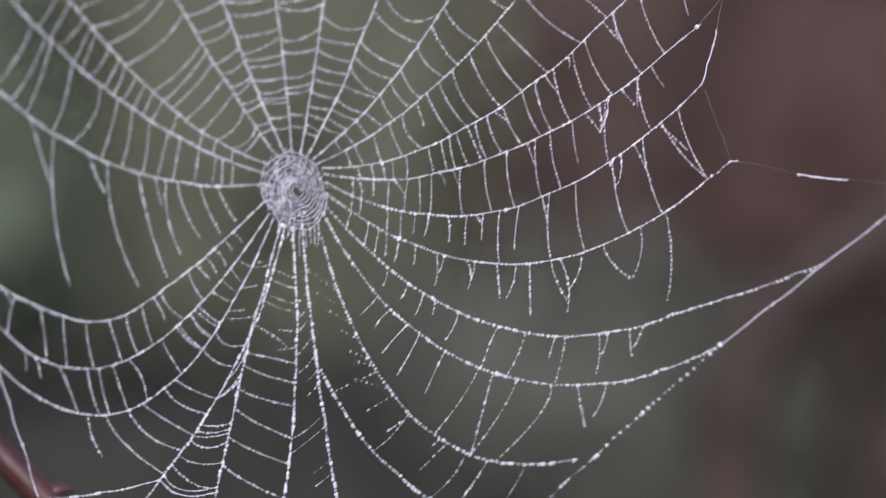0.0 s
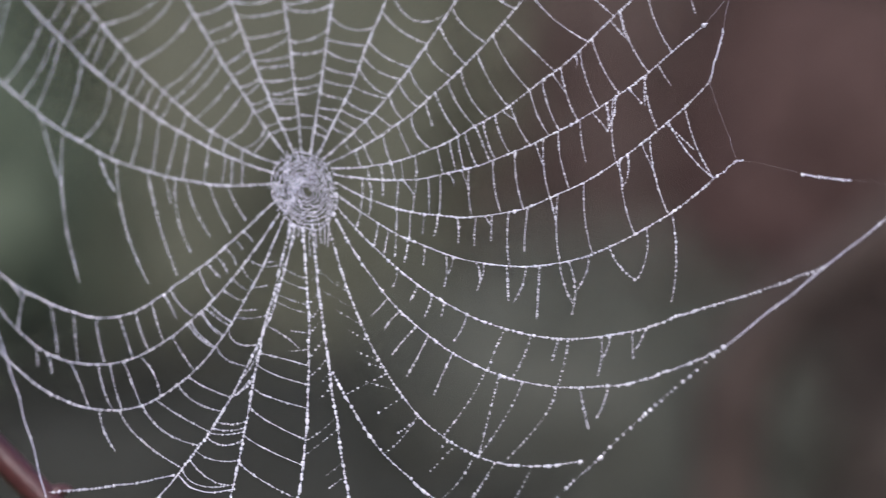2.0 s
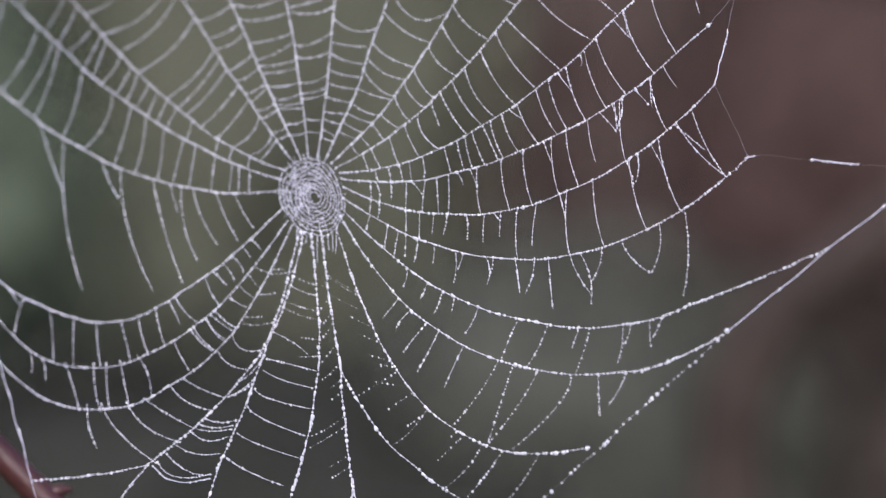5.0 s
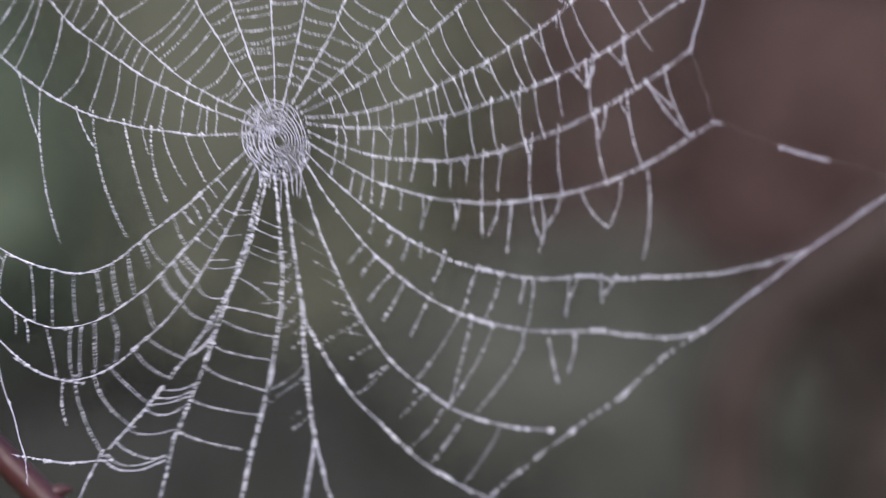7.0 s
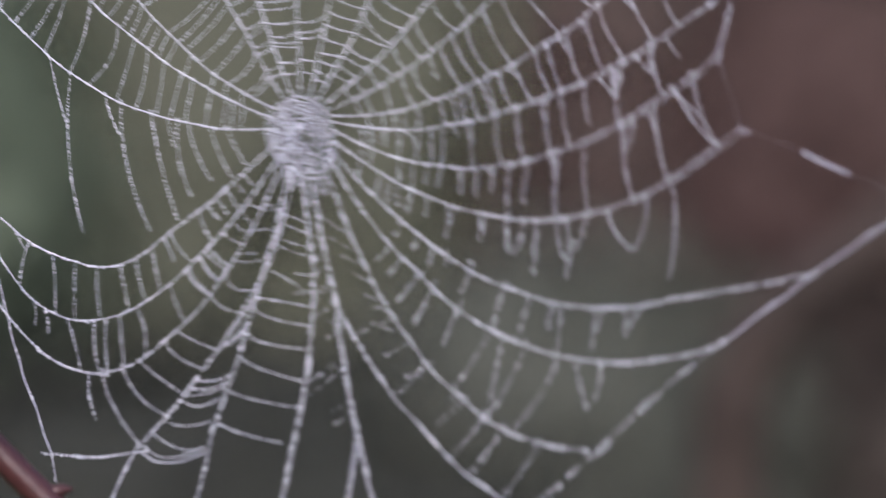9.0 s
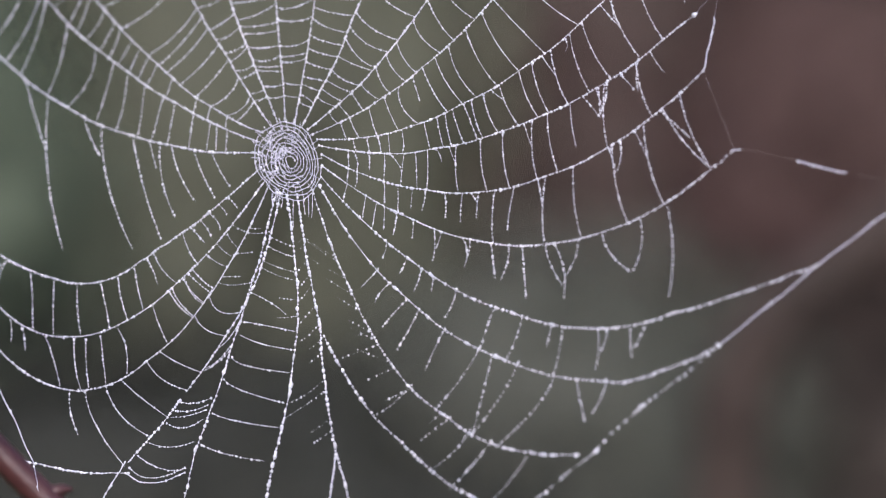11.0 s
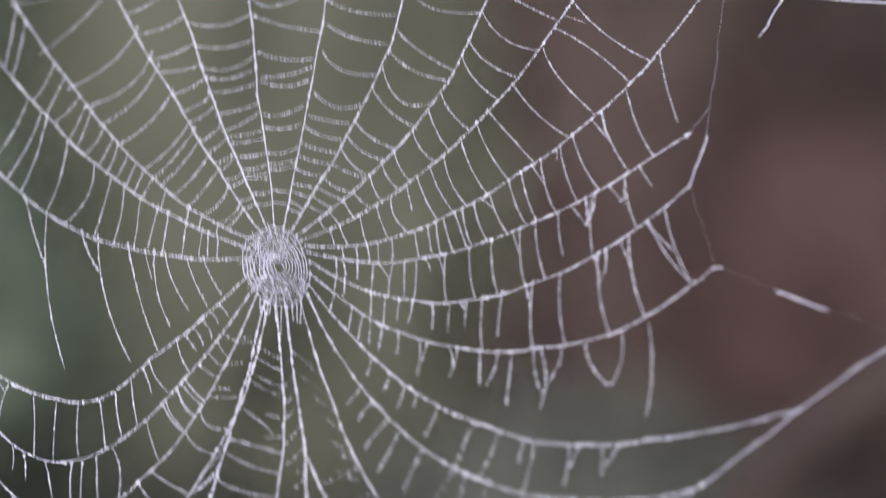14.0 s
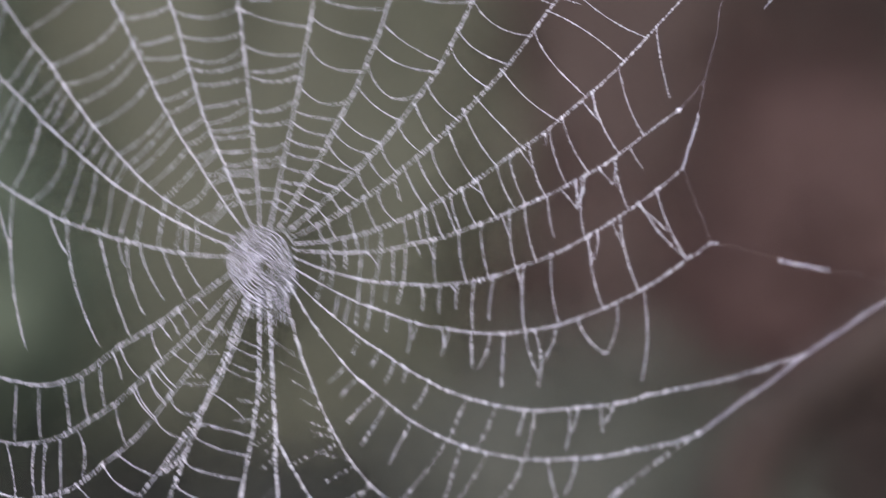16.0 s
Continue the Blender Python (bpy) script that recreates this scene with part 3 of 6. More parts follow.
cross(10, 0.578, 11, 0.530, 0.09, -0.06, 1.0)
cross(10, 0.527, 11, 0.477, 0.07, -0.09, 1.0)
cross(10, 0.468, 11, 0.427, 0.08, -0.15, 1.0)
cross(10, 0.420, 11, 0.393, 0.03, -0.11, 1.0)
cross(10, 0.378, 11, 0.352, 0.06, -0.06, 1.0)
cross(10, 0.292, 11, 0.275, 0.07, -0.28, 1.0)
cross(10, 0.245, 11, 0.225, 0.04, -0.05, 1.0)
cross(10, 0.193, 11, 0.168, 0.10, 0.00, 1.0)
cross(10, 0.128, 11, 0.120, 0.06, -0.05, 1.0)
cross(10, 0.095, 11, 0.085, 0.00, 0.00, 1.0)
hanging(10, 0.343, 8.2, 2.6, bow=-0.1)
cross(10, 0.705, 11, 0.672, 0.10, -0.06, 1.0)
cross(10, 0.618, 11, 0.590, 0.00, -0.02, 1.0)
cross(11, 0.395, 12, 0.445, 0.07, 0.04, 1.0)
cross(11, 0.367, 12, 0.407, -0.04, -0.07, 1.0)
cross(11, 0.347, 12, 0.372, 0.08, -0.04, 1.0)
cross(11, 0.325, 12, 0.350, 0.04, -0.03, 1.0)
cross(11, 0.290, 12, 0.315, 0.05, -0.01, 1.0)
cross(11, 0.233, 12, 0.235, 0.11, 0.11, 1.0)
cross(11, 0.198, 12, 0.200, -0.07, -0.01, 1.0)
cross(11, 0.170, 12, 0.175, 0.23, 0.09, 1.0)
cross(11, 0.140, 12, 0.142, -0.17, -0.00, 1.0)
cross(11, 0.102, 12, 0.105, 0.21, 0.00, 1.0)
cross(12, 0.083, 13, 0.075, -0.07, 0.01, 1.0)
cross(12, 0.098, 13, 0.098, 0.07, 0.20, 1.0)
cross(12, 0.185, 13, 0.172, -0.05, 0.02, 1.0)
cross(12, 0.240, 13, 0.217, 0.00, -0.03, 1.0)
cross(12, 0.273, 13, 0.263, -0.04, 0.01, 1.0)
cross(12, 0.307, 13, 0.290, 0.10, 0.03, 1.0)
hanging(12, 0.140, 5.9, 0.1, bow=0.3)
hanging(12, 0.200, 5.0, 3.8, bow=0.1)
hanging(12, 0.330, 4.7, 2.0, bow=0.7)
cross(13, 0.075, 14, 0.065, 0.09, -0.02, 1.0)
cross(13, 0.098, 14, 0.085, 0.00, 0.16, 1.0)
cross(13, 0.172, 14, 0.158, -0.05, 0.08, 1.0)
cross(13, 0.210, 14, 0.195, -0.19, -0.00, 1.0)
hanging(13, 0.250, 7.1, -0.8, bow=0.1)
hanging(13, 0.287, 6.8, -1.3, bow=0.5)
hanging(13, 0.338, 8.8, 0.1, bow=1.0)
cross(14, 0.113, 15, 0.065, 0.39, -0.09, 1.0)
cross(14, 0.140, 15, 0.080, 0.05, -0.01, 1.0)
hanging(14, 0.068, 6.3, -1.9, bow=-0.6)
hanging(14, 0.160, 8.1, -0.6, bow=0.2)
hanging(14, 0.190, 7.7, -1.2, bow=0.8)
hanging(14, 0.235, 6.4, -0.5, bow=0.4)
hanging(14, 0.292, 10.8, -0.6, bow=1.0)
hanging(14, 0.312, 5.9, -2.1, bow=0.3)
hanging(14, 0.365, 9.7, 0.4, bow=2.8)
hanging(14, 0.385, 5.3, -1.0, bow=0.8)
hanging(14, 0.445, 11.6, 1.0, bow=0.2)
hanging(14, 0.497, 11.8, -3.6, bow=1.8)
hanging(14, 0.532, 17.5, 0.2, bow=0.0)
hanging(14, 0.585, 13.1, 5.1, bow=-1.8)
hanging(14, 0.608, 17.2, 2.2, bow=3.3)
hanging(14, 0.665, 11.9, -4.0, bow=2.3)
hanging(14, 0.723, 11.4, 9.0, bow=-3.9)
hanging(14, 0.815, 16.9, -2.9, bow=3.1)
hanging(14, 0.882, 29.3, -0.1, bow=3.1)
cross(15, 0.265, 16, 0.302, -0.17, 0.03, 1.0, **FINE)
cross(15, 0.305, 16, 0.340, -0.06, 0.11, 1.0, **FINE)
cross(15, 0.360, 16, 0.407, -0.16, 0.08, 1.0, **FINE)
hanging(15, 0.210, 8.8, -4.1, bow=1.3)
hanging(15, 0.347, 7.3, -2.2, bow=-0.0)
hanging(15, 0.407, 13.0, -1.1, bow=1.4)
hanging(15, 0.420, 7.8, -2.5, bow=1.1)
hanging(15, 0.448, 8.7, 0.5, bow=-0.2)
hanging(15, 0.465, 7.1, -3.3, bow=0.6)
hanging(15, 0.102, 6.0, -1.4, bow=1.3)
hanging(15, 0.135, 5.7, -2.8, bow=0.5)
hanging(15, 0.158, 7.6, -2.9, bow=0.7)
hanging(15, 0.175, 5.2, -0.8, bow=0.6)
cross(16, 0.300, 17, 0.573, -0.02, 0.10, 1.0, **FINE)
cross(16, 0.320, 17, 0.695, -0.11, 0.03, 1.0, **FINE)
cross(16, 0.357, 17, 0.693, -0.08, 0.14, 1.0, **FINE)
cross(16, 0.403, 17, 0.772, -0.16, 0.32, 1.0, **FINE)
hanging(16, 0.150, 6.8, -5.5, bow=-1.9)
hanging(16, 0.182, 9.7, -8.6, bow=-0.5)
hanging(16, 0.203, 13.8, -7.6, bow=0.5)
hanging(16, 0.245, 14.0, -6.5, bow=-0.3)
hanging(16, 0.438, 13.5, 2.3, bow=-0.1)
hanging(16, 0.475, 11.2, -4.7, bow=1.4)
hanging(16, 0.125, 6.2, -5.8, bow=0.6)
cross(17, 0.475, 18, 0.312, 0.15, 0.03, 1.0, **FINE)
cross(17, 0.680, 18, 0.580, 0.09, 0.11, 1.0, **FINE)
cross(17, 0.750, 18, 0.675, 0.17, -0.08, 1.0, **FINE)
cross(17, 0.863, 18, 0.815, 0.09, 0.04, 1.0, **FINE)
cross(25, 0.828, 24, 0.835, -0.14, -0.08, 1.0)
cross(25, 0.775, 24, 0.695, -0.10, 0.02, 1.0)
cross(25, 0.720, 24, 0.625, 0.05, -0.01, 1.0)
cross(25, 0.655, 24, 0.530, 0.00, -0.05, 1.0)
cross(25, 0.590, 24, 0.443, 0.03, 0.03, 1.0)
cross(25, 0.535, 24, 0.393, 0.13, -0.03, 1.0)
cross(25, 0.477, 24, 0.345, 0.03, -0.03, 1.0)
cross(25, 0.292, 24, 0.188, 0.12, -0.08, 1.0)
cross(25, 0.403, 24, 0.247, 0.11, -0.11, 1.0)
hanging(25, 0.858, 5.6, 3.9, bow=-0.3)
hanging(25, 0.430, 8.5, 4.7, bow=0.8)
hanging(25, 0.263, 5.0, 5.0, bow=0.2)
hanging(25, 0.230, 6.2, 4.2, bow=1.3)
hanging(25, 0.190, 5.8, 4.0, bow=2.0)
hanging(25, 0.152, 3.7, 3.0, bow=1.0)
hanging(25, 0.120, 3.8, 3.5, bow=0.6)
cross(24, 0.225, 23, 0.228, 0.21, -0.12, 1.0)
cross(24, 0.203, 23, 0.195, 0.09, -0.05, 1.0)
cross(24, 0.260, 23, 0.255, 0.04, -0.19, 1.0)
cross(24, 0.652, 23, 0.672, -0.05, 0.03, 1.0)
cross(24, 0.552, 23, 0.598, 0.03, -0.11, 1.0)
cross(24, 0.512, 23, 0.570, -0.16, -0.09, 1.0)
cross(24, 0.470, 23, 0.512, -0.24, -0.09, 1.0)
cross(24, 0.422, 23, 0.445, -0.12, 0.15, 1.0)
cross(24, 0.318, 23, 0.330, -0.06, -0.10, 1.0)
cross(24, 0.270, 23, 0.258, 0.11, -0.07, 1.0)
cross(24, 0.230, 23, 0.225, 0.12, -0.04, 1.0)
hanging(24, 0.775, 7.3, 1.2, bow=0.6)
hanging(24, 0.730, 7.6, 2.0, bow=0.3)
cross(23, 0.212, 22, 0.468, 0.39, -0.31, 1.0)
cross(23, 0.253, 22, 0.552, 0.19, -0.26, 1.0)
cross(23, 0.352, 22, 0.677, 0.03, -0.14, 1.0)
cross(23, 0.388, 22, 0.738, 0.16, -0.18, 1.0)
cross(23, 0.463, 22, 0.820, 0.00, -0.09, 1.0)
cross(23, 0.510, 22, 0.882, 0.16, -0.19, 1.0)
cross(23, 0.580, 22, 0.978, -0.02, -0.26, 1.0)
hanging(23, 0.640, 14.1, 5.7, bow=-2.4)
cross(22, 0.840, 21, 0.718, 0.35, -0.10, 1.0)
cross(22, 0.802, 21, 0.682, 0.18, -0.07, 1.0)
cross(22, 0.980, 21, 0.830, 0.33, -0.28, 1.0)
cross(22, 0.902, 21, 0.770, 0.20, -0.11, 1.0)
cross(21, 0.470, 20, 0.427, -0.02, -0.03, 1.0)
cross(21, 0.505, 20, 0.482, 0.05, -0.17, 1.0)
cross(21, 0.565, 20, 0.555, -0.01, -0.47, 1.0)
cross(21, 0.618, 20, 0.650, -0.09, -0.45, 1.0)
cross(21, 0.703, 20, 0.730, -0.05, -0.30, 1.0)
hanging(21, 0.380, 7.5, 11.9, bow=2.6)
hanging(21, 0.775, 10.1, 19.6, bow=-4.0)
cross(4, 0.795, 3, 0.748, 0.07, 0.09, 1.0)
cross(4, 0.695, 3, 0.665, 0.09, 0.23, 1.0)
cross(4, 0.635, 3, 0.618, 0.18, 0.26, 1.0)
cross(4, 0.605, 3, 0.568, 0.15, 0.16, 1.0)
cross(4, 0.810, 3, 0.845, 0.04, 0.06, 1.0)
hanging(4, 0.845, 5.3, -3.7, bow=0.0)
cross(5, 0.748, 4, 0.733, 0.09, 0.16, 1.0)
cross(5, 0.675, 4, 0.685, 0.09, 0.24, 1.0)
cross(5, 0.603, 4, 0.623, 0.09, 0.17, 1.0)
cross(5, 0.547, 4, 0.593, 0.12, 0.16, 1.0)
cross(5, 0.512, 4, 0.530, 0.12, 0.09, 1.0)
cross(5, 0.845, 4, 0.870, 0.02, -0.15, 1.0)
cross(6, 0.825, 5, 0.840, 0.12, 0.04, 1.0)
cross(6, 0.728, 5, 0.735, 0.18, 0.27, 1.0)
cross(6, 0.632, 5, 0.657, 0.26, 0.05, 1.0)
cross(6, 0.565, 5, 0.595, 0.19, 0.03, 1.0)
cross(6, 0.522, 5, 0.540, 0.31, 0.07, 1.0)
cross(6, 0.482, 5, 0.515, 0.24, -0.08, 1.0)
cross(6, 0.782, 7, 0.733, 0.05, -0.31, 1.0)
cross(6, 0.705, 7, 0.708, 0.60, -0.38, 1.0)
cross(6, 0.627, 7, 0.570, 0.08, -0.03, 1.0)
cross(6, 0.530, 7, 0.492, 0.15, -0.06, 1.0)
cross(6, 0.453, 7, 0.470, 0.11, 0.07, 1.0)
cross(7, 0.780, 8, 0.815, 0.24, -0.19, 1.0)
cross(7, 0.698, 8, 0.748, 0.09, -0.27, 1.0)
cross(7, 0.660, 8, 0.685, 0.11, -0.24, 1.0)
cross(7, 0.595, 8, 0.608, 0.11, -0.16, 1.0)
cross(7, 0.517, 8, 0.515, 0.21, -0.28, 1.0)
cross(8, 0.843, 9, 0.885, 0.10, -0.31, 1.0)
cross(8, 0.780, 9, 0.790, 0.29, -0.38, 1.0)
cross(8, 0.655, 9, 0.620, -0.00, -0.23, 1.0)
cross(8, 0.595, 9, 0.593, 0.18, -0.14, 1.0)
cross(8, 0.540, 9, 0.530, 0.60, -0.17, 1.0)
cross(9, 0.868, 10, 0.875, -0.05, -0.23, 1.0)
cross(9, 0.797, 10, 0.800, 0.24, -0.17, 1.0)
cross(9, 0.713, 10, 0.725, 0.09, -0.27, 1.0)
cross(9, 0.667, 10, 0.657, 0.06, -0.20, 1.0)
cross(10, 0.927, 11, 0.865, 0.08, -0.11, 1.0)
cross(10, 0.858, 11, 0.815, -0.13, -0.02, 1.0)
cross(10, 0.815, 11, 0.733, -0.09, -0.25, 1.0)
hanging(10, 0.890, 2.3, 7.8, bow=1.3)
hanging(1, 0.378, 36.8, 11.4, bow=-2.4)
hanging(1, 0.328, 9.9, 2.8, bow=-0.3)
hanging(1, 0.295, 26.4, 6.1, bow=-4.0)
hanging(1, 0.260, 20.1, 9.0, bow=-3.0)
hanging(1, 0.190, 16.4, 7.4, bow=-1.5)
hanging(1, 0.140, 12.2, 6.8, bow=-1.0)
hanging(1, 0.640, 54.4, 8.1, bow=-6.0)
hanging(1, 0.710, 24.1, 8.4, bow=-0.9)
hanging(1, 0.470, 43.2, 12.5, bow=-6.0)
hanging(1, 0.527, 14.1, 6.5, bow=-1.7)
hanging(11, 0.745, 7.8, 1.1, bow=0.6)
hanging(11, 0.637, 4.3, 0.3, bow=1.4)
hanging(12, 0.805, 5.4, 4.5, bow=-0.1)
hanging(12, 0.850, 10.5, -0.4, bow=-0.8)
hanging(12, 0.750, 8.5, 0.4, bow=0.2)
hanging(12, 0.770, 10.2, -2.2, bow=1.6)
hanging(12, 0.713, 7.0, 5.5, bow=0.6)
hanging(13, 0.762, 7.8, 2.0, bow=0.4)
hanging(13, 0.792, 10.3, -1.3, bow=1.7)
hanging(13, 0.890, 9.1, 9.2, bow=-0.2)
# cross threads at the rim and close to the hub
sector(2, 1, 3, 0.85, 0.97, 0.85, 0.97, 0.05, grow=1.0)
sector(3, 2, 4, 0.78, 0.97, 0.80, 0.97, 0.12, grow=1.0)
sector(4, 3, 3, 0.87, 0.97, 0.87, 0.97, 0.25, grow=1.0)
sector(5, 4, 3, 0.88, 0.97, 0.90, 0.98, 0.2, grow=1.0)
sector(5, 6, 3, 0.87, 0.97, 0.86, 0.97, 0.2, grow=1.0)
sector(6, 7, 3, 0.84, 0.97, 0.80, 0.96, 0.2, grow=1.0)
sector(7, 8, 3, 0.84, 0.97, 0.85, 0.97, 0.22, grow=1.0)
sector(8, 9, 2, 0.89, 0.97, 0.92, 0.98, 0.22, grow=1.0)
sector(17, 18, 6, 0.3, 0.7, 0.02, 0.6, 0.0, 0.00001, 0.00033, 0.0022, broken=0.6)
sector(17, 19, 8, 0.12, 0.42, 0.15, 0.55, 0.06, 0.00001, 0.0003, 0.0034, broken=0.6)
sector(19, 20, 13, 0.15, 0.97, 0.15, 0.9, 0.1, 0.00001, 0.0003, 0.0019, broken=0.5)
sector(20, 21, 6, 0.15, 0.42, 0.15, 0.5, 0.1, 0.00002, 0.00026, 0.0013, broken=0.3)
sector(21, 22, 6, 0.45, 0.85, 0.6, 0.95, 0.2)
sector(23, 22, 5, 0.06, 0.22, 0.10, 0.40, 0.15, 0.00003, 0.00028, 0.0013, broken=0.4)
sector(24, 23, 5, 0.08, 0.24, 0.08, 0.22, 0.1, 0.00003, 0.0003, 0.0013)
strand("end_drop", [(167.4, 3.7), (168.4, 3.4)], 0.0002, 0.0006, 0.004, "large clear dew drop", 2, 0.0)

# ---- the wind ----
# How far some marks of the web are blown aside at a time, in millimetres, and how far the sheet is pushed towards the viewer.
MARKS = {"hub": (-0.0, 0.0), "left": (-87.7, 19.8), "low_left": (-76.9, -45.0), "bead": (137.0, 54.0), "corner": (137.8, 34.2), "rim": (139.8, 3.2), "stub": (168.0, 3.6), "frame": (174.1, -25.0), "knot": (142.0, -51.3), "middle_low": (10.2, -61.4), "low_tie": (-44.8, -99.1), "sag": (91.7, -49.7), "low_sag": (111.6, -63.8), "far_sag": (88.5, -90.6), "low_frame": (117.2, -73.4), "tie": (-87.2, -107.0), "outer_left": (-95.9, -69.0), "rim_sag": (79.9, -25.7), "low_fork": (15.8, -103.2), "left_arc": (-43.2, -35.1), "top": (147.5, 103.6), "brow": (-74.7, 59.2), "crown_left": (-33.5, 51.7), "crown_far_left": (-59.7, 94.6), "crown": (-6.3, 59.2), "crown_high": (-14.2, 101.0), "crown_right": (28.4, 65.5), "crown_far_right": (73.2, 57.0), "crest": (81.0, 35.1), "sag_root": (43.0, -34.4), "sag_end": (120.7, -44.5), "low_sag_root": (50.9, -54.1), "low_arc": (-54.5, -57.3), "rim_root": (40.1, -18.5), "web_right": (73.7, -7.1), "far_sag_root": (29.9, -62.7), "left_high": (-96.7, 61.1), "far_frame": (215.0, 5.2), "top_right": (205.0, 99.0)}
GUSTS = {}


def gust(t, push, **moved):
    GUSTS[t] = (push * 0.001, {mark: np.array(moved[mark]) * 0.001 for mark in moved})


def puff(t, right, up):
    """A moment between two gusts: the web blends from one to the next, and its hub lies off that way by so much."""
    before, after = max(k for k in STEADY if k < t), min(k for k in STEADY if k > t)
    f = (t - before) / (after - before)
    (p, a), (q, b) = GUSTS[before], GUSTS[after]
    off = np.array((right, up)) * 0.001
    GUSTS[t] = (p + f * (q - p), {m: a[m] * (1 - f) + b[m] * f + (PULL[m] @ off if m in PULL else off * EASE.get(m, 0.9)) for m in a})


# The frame on the far side gives across its own length, when the hub draws away from it.
PULL = {"frame": np.array(((0.70, 0.05), (-0.85, 0.10))), "far_frame": np.array(((0.62, 0.05), (-0.72, 0.10))), "knot": np.array(((0.95, 0.10), (-0.70, 0.15))),
        "low_frame": np.array(((0.95, 0.10), (-0.65, 0.25))), "stub": np.array(((0.70, 0.10), (-0.80, 0.43)))}
EASE = {"hub": 1.0, "left": 1.0, "left_high": 1.0, "low_left": 1.0, "middle_low": 0.95, "tie": 0.5, "low_tie": 0.7, "top": 0.55, "top_right": 0.4, "corner": 0.75, "rim": 0.75, "bead": 0.7, "sag_end": 0.5, "low_sag": 0.65, "crest": 0.8}
gust(0, 0, hub=(0.0, 0.0), left=(0.0, 0.0), low_left=(0.0, 0.0), bead=(0.0, 0.0), corner=(0.0, 0.0), rim=(0.0, 0.0), stub=(0.0, 0.0), frame=(0.0, 0.0), knot=(0.0, 0.0), middle_low=(0.0, 0.0), low_tie=(0.0, 0.0), top=(0.0, 0.0), sag=(0.0, 0.0), low_sag=(0.0, 0.0), far_sag=(0.0, 0.0), low_frame=(0.0, 0.0), tie=(0.0, 0.0), outer_left=(0.0, 0.0), rim_sag=(0.0, 0.0), low_fork=(0.0, 0.0), left_arc=(0.0, 0.0), brow=(0.0, 0.0), crown_left=(0.0, 0.0), crown_far_left=(0.0, 0.0), crown=(0.0, 0.0), crown_high=(0.0, 0.0), crown_right=(0.0, 0.0), crown_far_right=(0.0, 0.0), crest=(0.0, 0.0), sag_root=(0.0, 0.0), sag_end=(0.0, 0.0), low_sag_root=(0.0, 0.0), low_arc=(0.0, 0.0), rim_root=(0.0, 0.0), web_right=(0.0, 0.0), far_sag_root=(0.0, 0.0), left_high=(0.0, 0.0), far_frame=(0.0, 0.0), top_right=(0.0, 0.0))
gust(0.5, 0, hub=(-6.4, 4.0), left=(-5.7, 1.7), low_left=(-7.3, 3.9), bead=(-3.8, 3.4), corner=(-4.1, 5.4), rim=(-4.6, 4.7), stub=(-4.0, 4.1), frame=(-4.3, 4.3), knot=(-4.3, 4.1), middle_low=(-9.0, 4.6), low_tie=(-9.8, 8.3), top=(-3.8, 3.4), sag=(-6.4, 4.6), low_sag=(-5.4, 4.5), far_sag=(-11.9, 3.9), low_frame=(-5.4, 4.8), tie=(-0.5, 2.6), outer_left=(-7.3, 3.9), rim_sag=(-5.6, 5.3), low_fork=(-9.0, 4.6), left_arc=(-7.1, 6.8), brow=(-5.9, 3.0), crown_left=(-5.9, 3.6), crown_far_left=(-5.2, 2.9), crown=(-5.6, 3.8), crown_high=(-4.8, 3.3), crown_right=(-5.3, 4.0), crown_far_right=(-5.6, 4.7), crest=(-6.0, 5.0), sag_root=(-6.8, 4.7), sag_end=(-5.1, 4.4), low_sag_root=(-7.3, 4.7), low_arc=(-7.3, 5.3), rim_root=(-6.5, 4.5), web_right=(-5.5, 4.7), far_sag_root=(-8.0, 4.7), left_high=(-5.7, 2.5), far_frame=(-4.3, 5.4), top_right=(-3.3, 3.9))
gust(1, 0, hub=(-7.9, -0.9), left=(-9.7, -3.5), low_left=(-7.5, -1.4), bead=(-4.4, 0.7), corner=(-4.2, 0.5), rim=(-3.6, 1.0), stub=(-3.0, 1.9), frame=(-2.1, 3.1), knot=(-3.2, 3.2), middle_low=(-9.9, -1.1), low_tie=(-9.2, 2.6), top=(-4.4, 0.7), sag=(-3.7, 2.6), low_sag=(-3.9, 3.2), far_sag=(-11.0, 2.5), low_frame=(-4.2, 4.0), tie=(0.1, -3.0), outer_left=(-6.7, -1.0), rim_sag=(-6.5, 1.5), low_fork=(-9.9, -1.1), left_arc=(-7.7, 1.3), brow=(-10.3, -1.7), crown_left=(-8.9, -1.8), crown_far_left=(-9.6, -1.4), crown=(-8.1, -1.2), crown_high=(-8.5, -0.7), crown_right=(-7.7, -0.2), crown_far_right=(-7.5, 1.5), crest=(-7.5, 1.7), sag_root=(-7.2, 0.5), sag_end=(-3.9, 2.9), low_sag_root=(-7.1, 1.0), low_arc=(-7.5, 0.1), rim_root=(-7.2, 0.2), web_right=(-6.2, 0.9), far_sag_root=(-8.3, 0.2), left_high=(-9.4, -2.0), far_frame=(-2.0, 4.3), top_right=(-3.6, 2.0))
